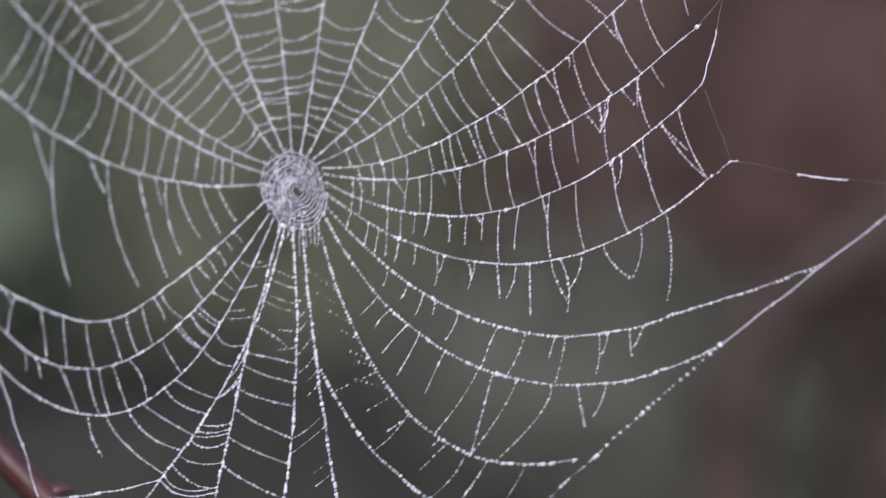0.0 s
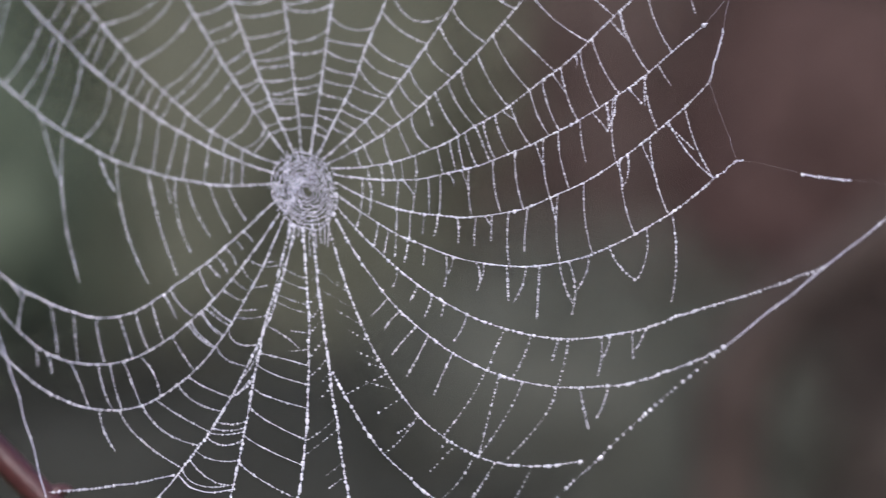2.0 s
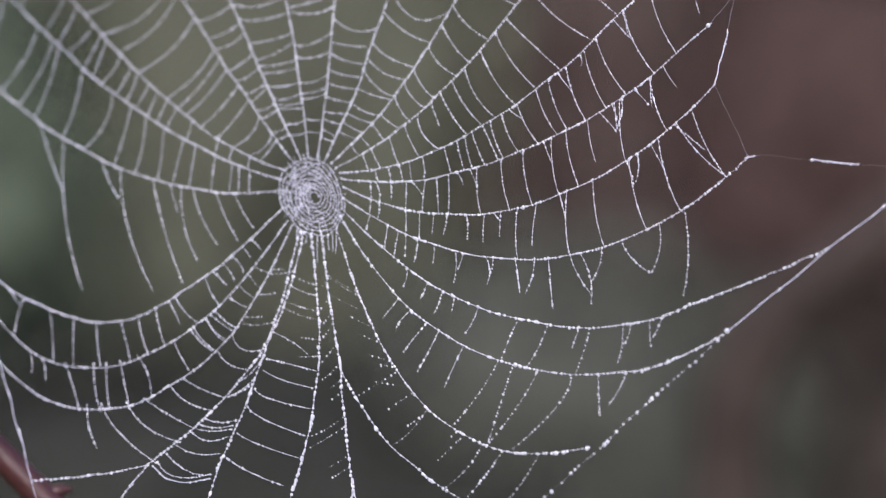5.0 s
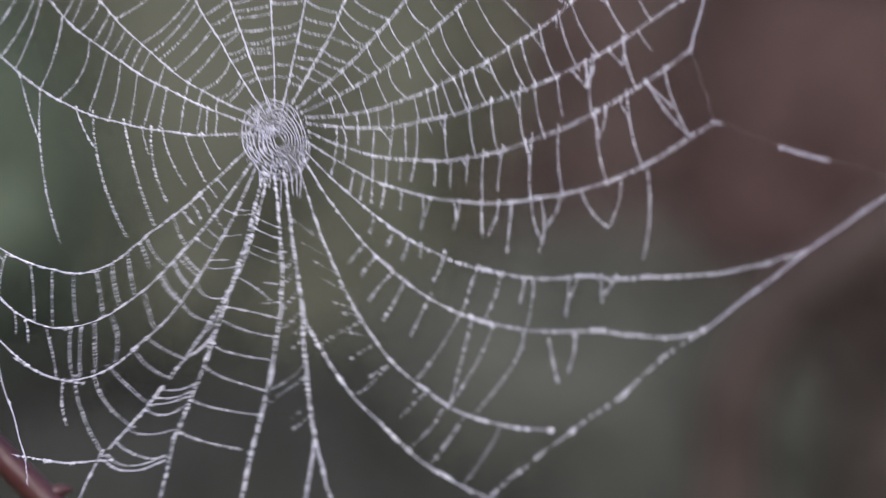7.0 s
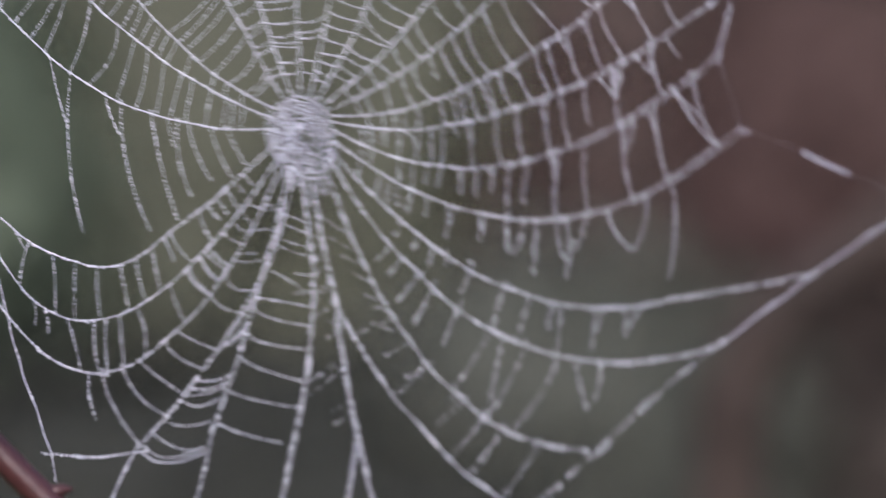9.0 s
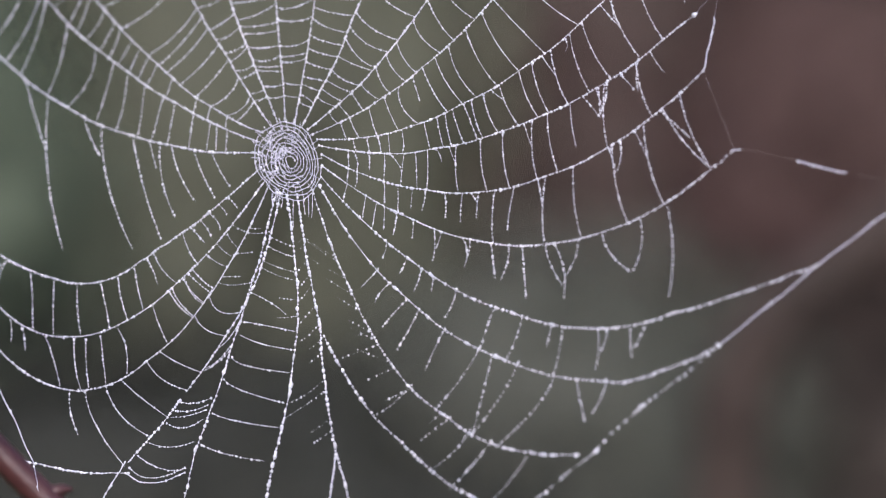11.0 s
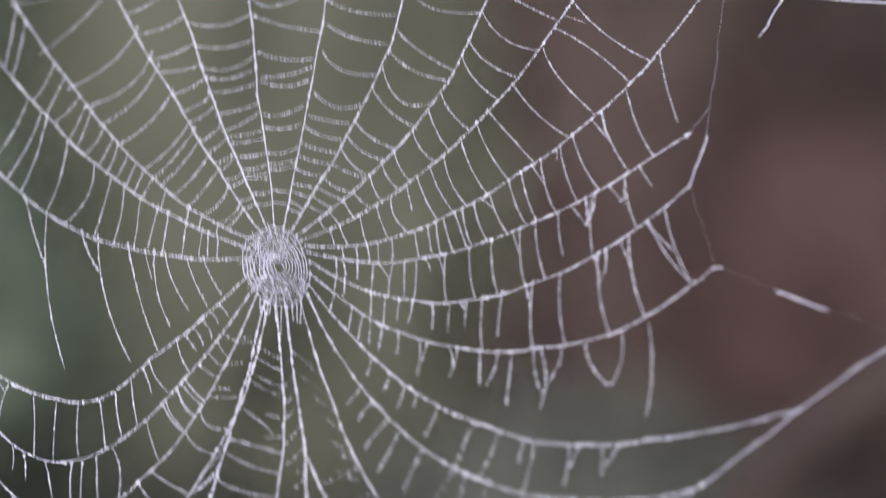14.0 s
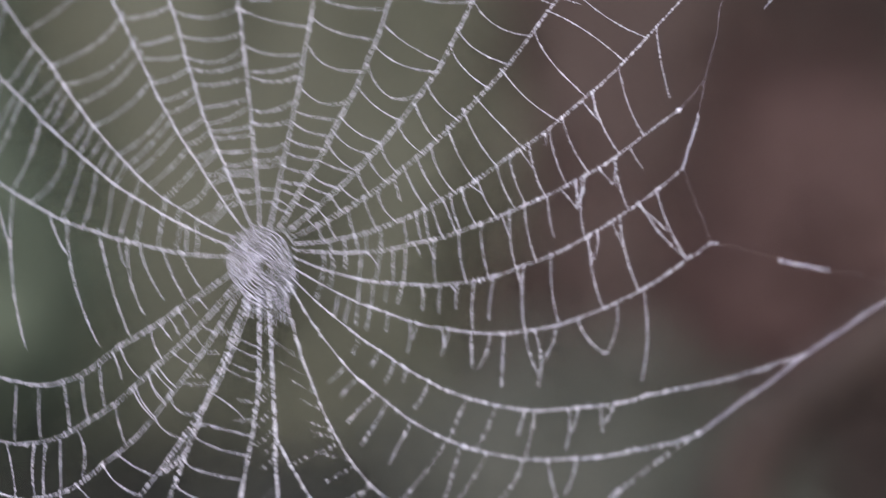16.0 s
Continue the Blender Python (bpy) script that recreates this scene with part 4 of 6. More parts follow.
gust(1.5, -1, hub=(7.9, -4.5), left=(6.8, -3.1), low_left=(7.3, -3.9), bead=(4.5, -2.1), corner=(5.0, -1.9), rim=(5.9, -2.6), stub=(5.4, -2.2), frame=(3.8, -3.2), knot=(4.6, -3.4), middle_low=(8.5, -3.1), low_tie=(13.1, -2.6), top=(4.5, -2.1), sag=(7.4, -3.3), low_sag=(5.4, -3.6), far_sag=(5.5, -2.1), low_frame=(4.8, -3.0), tie=(8.7, -1.9), outer_left=(8.2, -3.4), rim_sag=(7.5, -3.6), low_fork=(8.5, -3.1), left_arc=(7.6, -5.8), brow=(6.5, -4.1), crown_left=(6.6, -4.3), crown_far_left=(5.0, -3.6), crown=(6.1, -4.0), crown_high=(4.7, -3.3), crown_right=(5.5, -3.5), crown_far_right=(5.1, -2.9), crest=(5.8, -3.1), sag_root=(7.5, -3.4), sag_end=(5.2, -3.3), low_sag_root=(7.4, -3.3), low_arc=(8.1, -4.3), rim_root=(7.3, -3.5), web_right=(6.9, -3.4), far_sag_root=(8.0, -3.2), left_high=(5.6, -3.5), far_frame=(3.6, -2.4), top_right=(3.2, -2.2))
gust(2, -2, hub=(3.4, 0.0), left=(2.9, 0.7), low_left=(3.3, 1.5), bead=(2.5, 0.7), corner=(2.5, 0.5), rim=(2.1, 0.1), stub=(1.6, 0.1), frame=(0.9, -0.8), knot=(1.4, -0.8), middle_low=(4.1, -1.0), low_tie=(6.0, 1.8), top=(2.5, 0.7), sag=(1.0, -1.0), low_sag=(0.5, -1.0), far_sag=(1.9, -0.7), low_frame=(0.8, -0.7), tie=(1.5, 2.5), outer_left=(3.6, 1.3), rim_sag=(3.4, -1.0), low_fork=(4.1, -1.0), left_arc=(3.3, 0.9), brow=(3.5, 1.1), crown_left=(3.0, -0.0), crown_far_left=(3.2, 0.6), crown=(2.8, -0.3), crown_high=(2.8, -0.0), crown_right=(2.8, -0.0), crown_far_right=(2.6, 0.3), crest=(2.6, 0.6), sag_root=(3.1, -0.5), sag_end=(1.2, -0.7), low_sag_root=(2.7, -0.6), low_arc=(3.5, 1.1), rim_root=(3.1, -0.3), web_right=(3.0, -0.5), far_sag_root=(3.3, -0.7), left_high=(3.4, 1.5), far_frame=(0.8, -0.0), top_right=(1.7, -0.0))
gust(2.5, -8, hub=(8.1, -8.7), left=(5.1, -9.2), low_left=(5.6, -7.5), bead=(5.7, -3.8), corner=(5.9, -3.7), rim=(6.7, -4.5), stub=(6.6, -3.1), frame=(6.7, -2.8), knot=(7.7, -2.6), middle_low=(8.7, -7.0), low_tie=(8.4, -7.2), top=(5.7, -3.8), sag=(9.7, -4.5), low_sag=(9.8, -3.1), far_sag=(4.1, -5.3), low_frame=(8.0, -2.6), tie=(3.9, -6.6), outer_left=(1.3, -6.4), rim_sag=(8.7, -5.7), low_fork=(8.7, -7.0), left_arc=(6.8, -8.0), brow=(5.4, -9.1), crown_left=(6.3, -8.6), crown_far_left=(4.3, -8.0), crown=(6.1, -7.8), crown_high=(4.5, -7.1), crown_right=(5.7, -6.9), crown_far_right=(5.7, -5.9), crest=(6.3, -6.1), sag_root=(8.0, -6.2), sag_end=(8.3, -3.3), low_sag_root=(8.1, -5.8), low_arc=(6.1, -7.4), rim_root=(7.8, -6.4), web_right=(8.0, -5.7), far_sag_root=(8.3, -6.3), left_high=(4.2, -8.1), far_frame=(6.6, -2.6), top_right=(6.3, -3.0))
gust(2.8, -8, hub=(4.5, -8.7), left=(1.6, -10.8), low_left=(2.6, -10.7), bead=(3.8, -4.3), corner=(4.4, -4.8), rim=(6.2, -5.8), stub=(4.8, -3.5), frame=(5.0, -1.2), knot=(6.1, -1.8), middle_low=(4.3, -10.5), low_tie=(-5.1, -1.2), top=(3.8, -4.3), sag=(8.2, -5.1), low_sag=(7.8, -4.1), far_sag=(4.8, -5.0), low_frame=(6.0, -1.9), tie=(-9.6, -0.5), outer_left=(-0.7, -8.4), rim_sag=(5.0, -7.6), low_fork=(4.3, -10.5), left_arc=(3.4, -9.4), brow=(1.9, -11.4), crown_left=(2.9, -10.5), crown_far_left=(2.0, -11.9), crown=(3.5, -10.0), crown_high=(2.9, -10.9), crown_right=(3.9, -9.1), crown_far_right=(3.9, -7.2), crest=(4.2, -6.8), sag_root=(4.7, -7.8), sag_end=(6.7, -3.5), low_sag_root=(5.0, -7.1), low_arc=(1.6, -8.5), rim_root=(4.7, -8.1), web_right=(5.1, -7.4), far_sag_root=(4.4, -8.4), left_high=(1.3, -12.1), far_frame=(4.9, 0.5), top_right=(6.5, -3.9))
gust(3, -8, hub=(4.1, -8.3), left=(1.5, -9.2), low_left=(2.5, -8.1), bead=(3.5, -2.1), corner=(3.5, -2.3), rim=(4.6, -2.6), stub=(4.5, -1.6), frame=(4.5, 0.3), knot=(5.1, -0.2), middle_low=(4.9, -8.9), low_tie=(-5.2, 1.4), top=(3.5, -2.1), sag=(6.6, -2.7), low_sag=(6.1, -1.7), far_sag=(3.2, -2.6), low_frame=(5.3, -0.2), tie=(-9.7, 2.0), outer_left=(0.1, -7.0), rim_sag=(4.4, -4.2), low_fork=(4.9, -8.9), left_arc=(3.2, -9.0), brow=(1.2, -8.2), crown_left=(2.6, -8.0), crown_far_left=(0.5, -6.5), crown=(2.6, -6.8), crown_high=(0.9, -5.4), crown_right=(2.5, -5.5), crown_far_right=(2.8, -4.0), crest=(3.4, -4.5), sag_root=(4.3, -5.7), sag_end=(5.5, -1.4), low_sag_root=(4.4, -4.9), low_arc=(1.6, -6.9), rim_root=(4.3, -6.1), web_right=(4.5, -4.7), far_sag_root=(4.4, -6.5), left_high=(0.9, -7.6), far_frame=(4.4, 1.7), top_right=(5.5, -1.2))
gust(3.5, -4, hub=(-16.8, 6.6), left=(-18.3, 3.5), low_left=(-21.0, 4.7), bead=(-8.5, 7.3), corner=(-9.1, 8.2), rim=(-9.0, 8.8), stub=(-7.2, 8.5), frame=(-5.4, 10.9), knot=(-8.1, 10.5), middle_low=(-22.4, 4.3), low_tie=(-28.8, 14.2), top=(-8.5, 7.3), sag=(-11.2, 11.0), low_sag=(-9.9, 10.3), far_sag=(-18.2, 11.1), low_frame=(-9.8, 11.3), tie=(-33.3, 14.8), outer_left=(-23.5, 5.8), rim_sag=(-14.9, 12.4), low_fork=(-22.4, 4.3), left_arc=(-19.1, 8.3), brow=(-17.4, 3.6), crown_left=(-16.8, 4.5), crown_far_left=(-16.6, 3.9), crown=(-16.0, 5.4), crown_high=(-15.1, 5.1), crown_right=(-14.6, 6.6), crown_far_right=(-14.0, 9.2), crest=(-14.2, 9.7), sag_root=(-16.7, 8.6), sag_end=(-9.3, 10.3), low_sag_root=(-16.8, 9.1), low_arc=(-21.7, 7.7), rim_root=(-16.1, 8.1), web_right=(-13.7, 10.0), far_sag_root=(-19.5, 7.2), left_high=(-18.3, 2.8), far_frame=(-5.1, 10.1), top_right=(-3.0, 8.0))
gust(4, -7, hub=(3.5, -3.8), left=(1.0, -5.8), low_left=(3.0, -5.5), bead=(2.2, 0.5), corner=(2.1, -0.4), rim=(3.9, -1.5), stub=(3.5, 0.2), frame=(3.7, 3.1), knot=(3.5, 3.5), middle_low=(2.0, -7.0), low_tie=(-4.7, 4.0), top=(2.2, 0.5), sag=(6.9, 1.4), low_sag=(4.3, 3.3), far_sag=(3.2, 4.3), low_frame=(3.3, 4.1), tie=(-9.2, 4.6), outer_left=(-0.2, -6.9), rim_sag=(4.0, -1.4), low_fork=(-1.1, -1.3), left_arc=(3.2, -4.6), brow=(-1.1, -2.6), crown_left=(-0.1, -2.5), crown_far_left=(-3.7, -1.1), crown=(0.1, -1.8), crown_high=(-3.4, -0.3), crown_right=(-0.3, -1.3), crown_far_right=(0.1, -0.9), crest=(1.9, -2.0), sag_root=(3.2, -2.4), sag_end=(4.1, 2.6), low_sag_root=(3.2, -1.1), low_arc=(1.5, -3.6), rim_root=(3.3, -2.9), web_right=(3.9, -1.8), far_sag_root=(2.3, -3.2), left_high=(-1.3, -3.4), far_frame=(3.6, 2.4), top_right=(3.8, 1.2))
gust(4.5, -9, hub=(15.4, -11.1), left=(10.9, -9.9), low_left=(11.0, -8.7), bead=(11.6, -3.8), corner=(12.0, -5.9), rim=(15.0, -5.5), stub=(13.0, -3.5), frame=(10.0, -1.2), knot=(11.2, -1.8), middle_low=(17.5, -11.7), low_tie=(3.3, 0.8), top=(11.6, -3.8), sag=(19.0, -4.5), low_sag=(14.8, -2.7), far_sag=(13.3, -2.8), low_frame=(12.1, -1.9), tie=(-1.2, 1.5), outer_left=(6.7, -7.9), rim_sag=(15.3, -7.0), low_fork=(14.3, -5.9), left_arc=(13.0, -10.9), brow=(10.0, -10.4), crown_left=(11.7, -10.3), crown_far_left=(6.8, -7.6), crown=(11.7, -9.4), crown_high=(7.2, -6.4), crown_right=(10.7, -7.2), crown_far_right=(10.6, -4.5), crest=(12.5, -5.4), sag_root=(15.1, -7.8), sag_end=(13.5, -3.1), low_sag_root=(15.1, -6.5), low_arc=(10.6, -8.0), rim_root=(15.1, -8.3), web_right=(15.0, -7.3), far_sag_root=(15.6, -8.3), left_high=(8.3, -9.4), far_frame=(9.5, -0.5), top_right=(13.2, -3.7))
gust(7, 30, hub=(-4.3, 16.1), left=(0.9, 13.0), low_left=(0.9, 17.0), bead=(-8.0, 6.0), corner=(-7.1, 9.1), rim=(-8.7, 12.6), stub=(-10.2, 7.6), frame=(-10.3, 4.2), knot=(-9.6, 5.1), middle_low=(-2.7, 16.2), low_tie=(-16.7, 9.2), top=(-8.0, 6.0), sag=(-11.4, 19.0), low_sag=(-11.1, 18.0), far_sag=(-9.4, 13.2), low_frame=(-8.8, 7.2), tie=(0.5, 17.8), outer_left=(2.1, 13.2), rim_sag=(-6.6, 21.1), low_fork=(-5.8, 22.0), left_arc=(-1.5, 19.4), brow=(1.9, 13.0), crown_left=(-0.2, 14.0), crown_far_left=(2.5, 13.1), crown=(-1.2, 13.8), crown_high=(0.7, 12.4), crown_right=(-2.4, 12.7), crown_far_right=(-4.5, 10.9), crest=(-5.4, 11.8), sag_root=(-4.3, 18.4), sag_end=(-10.8, 15.2), low_sag_root=(-3.8, 20.3), low_arc=(-2.1, 17.0), rim_root=(-4.1, 17.7), web_right=(-6.0, 17.8), far_sag_root=(-4.2, 18.0), left_high=(2.9, 13.8), far_frame=(-10.2, 1.2), top_right=(-9.3, 4.7))
gust(7.5, 42, hub=(-9.5, 24.9), left=(-3.2, 22.9), low_left=(-4.0, 28.8), bead=(-12.5, 14.6), corner=(-11.6, 17.7), rim=(-13.8, 22.4), stub=(-15.7, 15.4), frame=(-16.1, 9.4), knot=(-16.1, 11.8), middle_low=(-10.6, 22.9), low_tie=(-25.5, 21.0), top=(-12.5, 14.6), sag=(-18.3, 28.4), low_sag=(-17.6, 24.1), far_sag=(-16.1, 19.7), low_frame=(-15.0, 14.2), tie=(-2.0, 22.1), outer_left=(-3.3, 25.5), rim_sag=(-11.7, 32.5), low_fork=(-15.9, 30.8), left_arc=(-7.6, 31.5), brow=(-1.9, 22.2), crown_left=(-4.2, 23.8), crown_far_left=(-0.6, 23.5), crown=(-5.2, 23.7), crown_high=(-2.5, 23.0), crown_right=(-6.4, 22.6), crown_far_right=(-8.7, 20.5), crest=(-10.0, 21.3), sag_root=(-10.4, 27.1), sag_end=(-17.3, 26.4), low_sag_root=(-12.1, 25.8), low_arc=(-11.0, 32.9), rim_root=(-9.3, 28.7), web_right=(-11.9, 30.1), far_sag_root=(-12.8, 25.2), left_high=(-0.8, 23.8), far_frame=(-16.0, 4.4), top_right=(-13.4, 12.6))
gust(8, 45, hub=(-11.0, 16.4), left=(-4.5, 14.6), low_left=(-0.6, 16.6), bead=(-16.8, 12.6), corner=(-16.0, 15.7), rim=(-15.9, 20.4), stub=(-16.2, 14.0), frame=(-16.6, 8.3), knot=(-13.9, 10.5), middle_low=(-7.2, 16.7), low_tie=(-15.1, 9.8), top=(-16.8, 12.6), sag=(-17.7, 26.6), low_sag=(-15.9, 22.3), far_sag=(-13.4, 16.9), low_frame=(-13.5, 12.4), tie=(0.7, 18.0), outer_left=(0.7, 13.0), rim_sag=(-13.7, 23.7), low_fork=(-8.6, 18.9), left_arc=(-4.7, 19.1), brow=(-5.2, 14.4), crown_left=(-7.4, 15.7), crown_far_left=(-5.6, 15.1), crown=(-9.1, 16.1), crown_high=(-8.1, 15.5), crown_right=(-10.8, 16.2), crown_far_right=(-12.9, 15.9), crest=(-13.3, 16.9), sag_root=(-11.0, 19.8), sag_end=(-16.6, 24.9), low_sag_root=(-10.0, 19.5), low_arc=(-4.4, 17.2), rim_root=(-10.7, 18.0), web_right=(-13.4, 22.0), far_sag_root=(-10.3, 18.6), left_high=(-3.9, 14.7), far_frame=(-16.6, 5.3), top_right=(-19.9, 13.1))
gust(8.4, 30, hub=(-6.7, 17.1), left=(-4.1, 11.1), low_left=(-5.9, 18.9), bead=(-7.4, 5.3), corner=(-6.6, 8.4), rim=(-5.5, 8.6), stub=(-7.3, 7.0), frame=(-8.2, 5.4), knot=(-6.1, 7.0), middle_low=(-7.0, 20.7), low_tie=(-19.7, 11.9), top=(-7.4, 5.3), sag=(-7.3, 14.5), low_sag=(-5.8, 11.1), far_sag=(-4.3, 10.4), low_frame=(-5.4, 8.6), tie=(-1.3, 17.7), outer_left=(-4.7, 15.1), rim_sag=(-5.7, 15.7), low_fork=(-6.4, 20.2), left_arc=(-6.2, 21.2), brow=(-4.6, 11.9), crown_left=(-5.6, 14.0), crown_far_left=(-5.2, 12.8), crown=(-6.0, 13.9), crown_high=(-5.7, 12.2), crown_right=(-6.1, 12.2), crown_far_right=(-6.4, 9.8), crest=(-6.3, 10.3), sag_root=(-4.8, 18.0), sag_end=(-6.2, 10.4), low_sag_root=(-3.6, 18.1), low_arc=(-6.9, 18.7), rim_root=(-5.1, 16.9), web_right=(-5.7, 14.2), far_sag_root=(-5.7, 18.8), left_high=(-4.6, 13.1), far_frame=(-8.4, 2.6), top_right=(-7.0, 3.1))
gust(8.5, 30, hub=(-5.7, 18.6), left=(-3.7, 18.0), low_left=(-2.6, 21.7), bead=(-4.8, 4.7), corner=(-4.0, 7.8), rim=(-4.6, 8.9), stub=(-5.9, 6.8), frame=(-7.8, 5.2), knot=(-6.3, 6.2), middle_low=(-2.1, 16.2), low_tie=(-13.9, 12.0), top=(-4.8, 4.7), sag=(-5.7, 13.0), low_sag=(-6.2, 10.9), far_sag=(-5.2, 10.2), low_frame=(-6.0, 8.3), tie=(-1.7, 18.5), outer_left=(-1.5, 18.0), rim_sag=(-4.8, 15.2), low_fork=(-4.5, 22.0), left_arc=(-4.0, 23.3), brow=(-3.1, 18.0), crown_left=(-3.6, 17.6), crown_far_left=(-2.5, 17.8), crown=(-3.7, 16.6), crown_high=(-2.8, 15.8), crown_right=(-3.7, 14.2), crown_far_right=(-3.9, 10.8), crest=(-4.2, 10.9), sag_root=(-2.8, 17.4), sag_end=(-6.1, 9.7), low_sag_root=(-1.9, 17.3), low_arc=(-4.1, 20.6), rim_root=(-3.1, 16.8), web_right=(-4.4, 14.2), far_sag_root=(-2.8, 16.8), left_high=(-2.8, 19.4), far_frame=(-8.1, 2.6), top_right=(-5.3, 2.5))
gust(9, 42, hub=(5.2, 16.3), left=(13.6, 17.9), low_left=(11.0, 19.3), bead=(-1.1, 2.5), corner=(-0.3, 5.6), rim=(-2.1, 8.8), stub=(-5.1, 5.2), frame=(-9.9, -2.3), knot=(-5.0, 2.4), middle_low=(9.0, 20.3), low_tie=(-2.5, 13.4), top=(-1.1, 2.5), sag=(-3.7, 10.8), low_sag=(-5.4, 8.3), far_sag=(0.8, 8.2), low_frame=(-4.3, 4.3), tie=(11.9, 20.1), outer_left=(11.1, 17.0), rim_sag=(0.7, 14.6), low_fork=(8.6, 24.2), left_arc=(8.4, 20.6), brow=(13.3, 16.3), crown_left=(10.1, 15.8), crown_far_left=(13.3, 16.0), crown=(8.3, 14.7), crown_high=(10.3, 13.8), crown_right=(6.3, 12.4), crown_far_right=(3.4, 9.2), crest=(2.3, 9.5), sag_root=(3.7, 16.4), sag_end=(-4.5, 6.7), low_sag_root=(5.4, 17.6), low_arc=(8.4, 19.3), rim_root=(4.5, 15.5), web_right=(1.8, 14.1), far_sag_root=(6.7, 19.4), left_high=(15.0, 18.1), far_frame=(-10.4, -6.8), top_right=(-5.3, -1.4))
gust(9.5, 8, hub=(18.1, -0.3), left=(19.6, 2.3), low_left=(19.1, 2.9), bead=(7.1, 1.2), corner=(11.1, -0.8), rim=(13.2, -3.5), stub=(9.1, -2.2), frame=(7.9, -8.1), knot=(11.4, -7.0), middle_low=(25.5, -0.1), low_tie=(5.5, -3.7), top=(7.1, 1.2), sag=(15.8, -3.2), low_sag=(13.8, -9.6), far_sag=(19.9, -7.4), low_frame=(12.2, -5.7), tie=(10.8, 9.5), outer_left=(15.3, 5.0), rim_sag=(15.1, -2.7), low_fork=(22.2, 10.5), left_arc=(18.7, 1.2), brow=(18.0, 3.7), crown_left=(16.9, 2.8), crown_far_left=(16.2, 5.2), crown=(16.0, 2.4), crown_high=(14.7, 4.2), crown_right=(14.3, 1.9), crown_far_right=(11.9, 1.1), crest=(12.5, -0.0), sag_root=(19.6, 1.6), sag_end=(13.4, -7.7), low_sag_root=(20.5, 0.3), low_arc=(17.4, 1.8), rim_root=(18.7, 1.1), web_right=(15.2, -1.6), far_sag_root=(21.8, 0.4), left_high=(18.5, 4.7), far_frame=(7.5, -9.6), top_right=(7.0, -2.8))
gust(11.8, 18, hub=(-7.6, 11.6), left=(-5.7, 14.0), low_left=(-7.7, 15.9), bead=(-5.0, 1.0), corner=(-4.8, 2.8), rim=(-5.0, 3.6), stub=(-5.9, 1.6), frame=(-8.1, -0.2), knot=(-6.5, 0.8), middle_low=(-6.3, 13.9), low_tie=(-18.6, 5.2), top=(-5.0, 1.0), sag=(-7.3, 5.6), low_sag=(-7.3, 3.7), far_sag=(-7.1, 6.1), low_frame=(-7.0, 3.0), tie=(-3.3, 15.0), outer_left=(-9.5, 9.6), rim_sag=(-8.9, 7.7), low_fork=(-8.0, 16.3), left_arc=(-7.7, 17.5), brow=(-5.3, 13.7), crown_left=(-5.9, 12.5), crown_far_left=(-5.0, 13.2), crown=(-5.9, 11.2), crown_high=(-5.0, 11.0), crown_right=(-5.6, 9.1), crown_far_right=(-5.4, 6.0), crest=(-5.8, 5.9), sag_root=(-7.5, 9.6), sag_end=(-6.8, 2.9), low_sag_root=(-7.6, 9.1), low_arc=(-8.7, 14.5), rim_root=(-7.2, 9.6), web_right=(-7.6, 7.4), far_sag_root=(-7.3, 11.4), left_high=(-5.4, 15.0), far_frame=(-8.3, -1.1), top_right=(-4.4, -1.6))
gust(12, 40, hub=(-17.2, 18.6), left=(-11.8, 16.5), low_left=(-14.5, 21.6), bead=(-17.5, 9.0), corner=(-17.3, 10.7), rim=(-18.6, 13.9), stub=(-18.4, 10.4), frame=(-19.1, 6.9), knot=(-18.2, 10.0), middle_low=(-19.6, 19.1), low_tie=(-28.0, 12.6), top=(-17.5, 9.0), sag=(-21.3, 21.3), low_sag=(-20.7, 20.2), far_sag=(-17.4, 20.2), low_frame=(-17.1, 12.4), tie=(-0.8, 19.1), outer_left=(-16.1, 14.6), rim_sag=(-17.7, 24.2), low_fork=(-20.0, 22.6), left_arc=(-15.5, 22.4), brow=(-12.4, 15.1), crown_left=(-14.4, 16.2), crown_far_left=(-12.7, 14.8), crown=(-15.2, 16.0), crown_high=(-14.0, 14.3), crown_right=(-15.7, 14.8), crown_far_right=(-16.3, 13.1), crest=(-16.8, 14.1), sag_root=(-17.4, 19.9), sag_end=(-19.6, 17.9), low_sag_root=(-17.7, 21.7), low_arc=(-16.3, 20.8), rim_root=(-17.2, 20.4), web_right=(-17.5, 19.4), far_sag_root=(-18.5, 19.6), left_high=(-12.0, 15.9), far_frame=(-19.1, 3.6), top_right=(-18.4, 7.3))
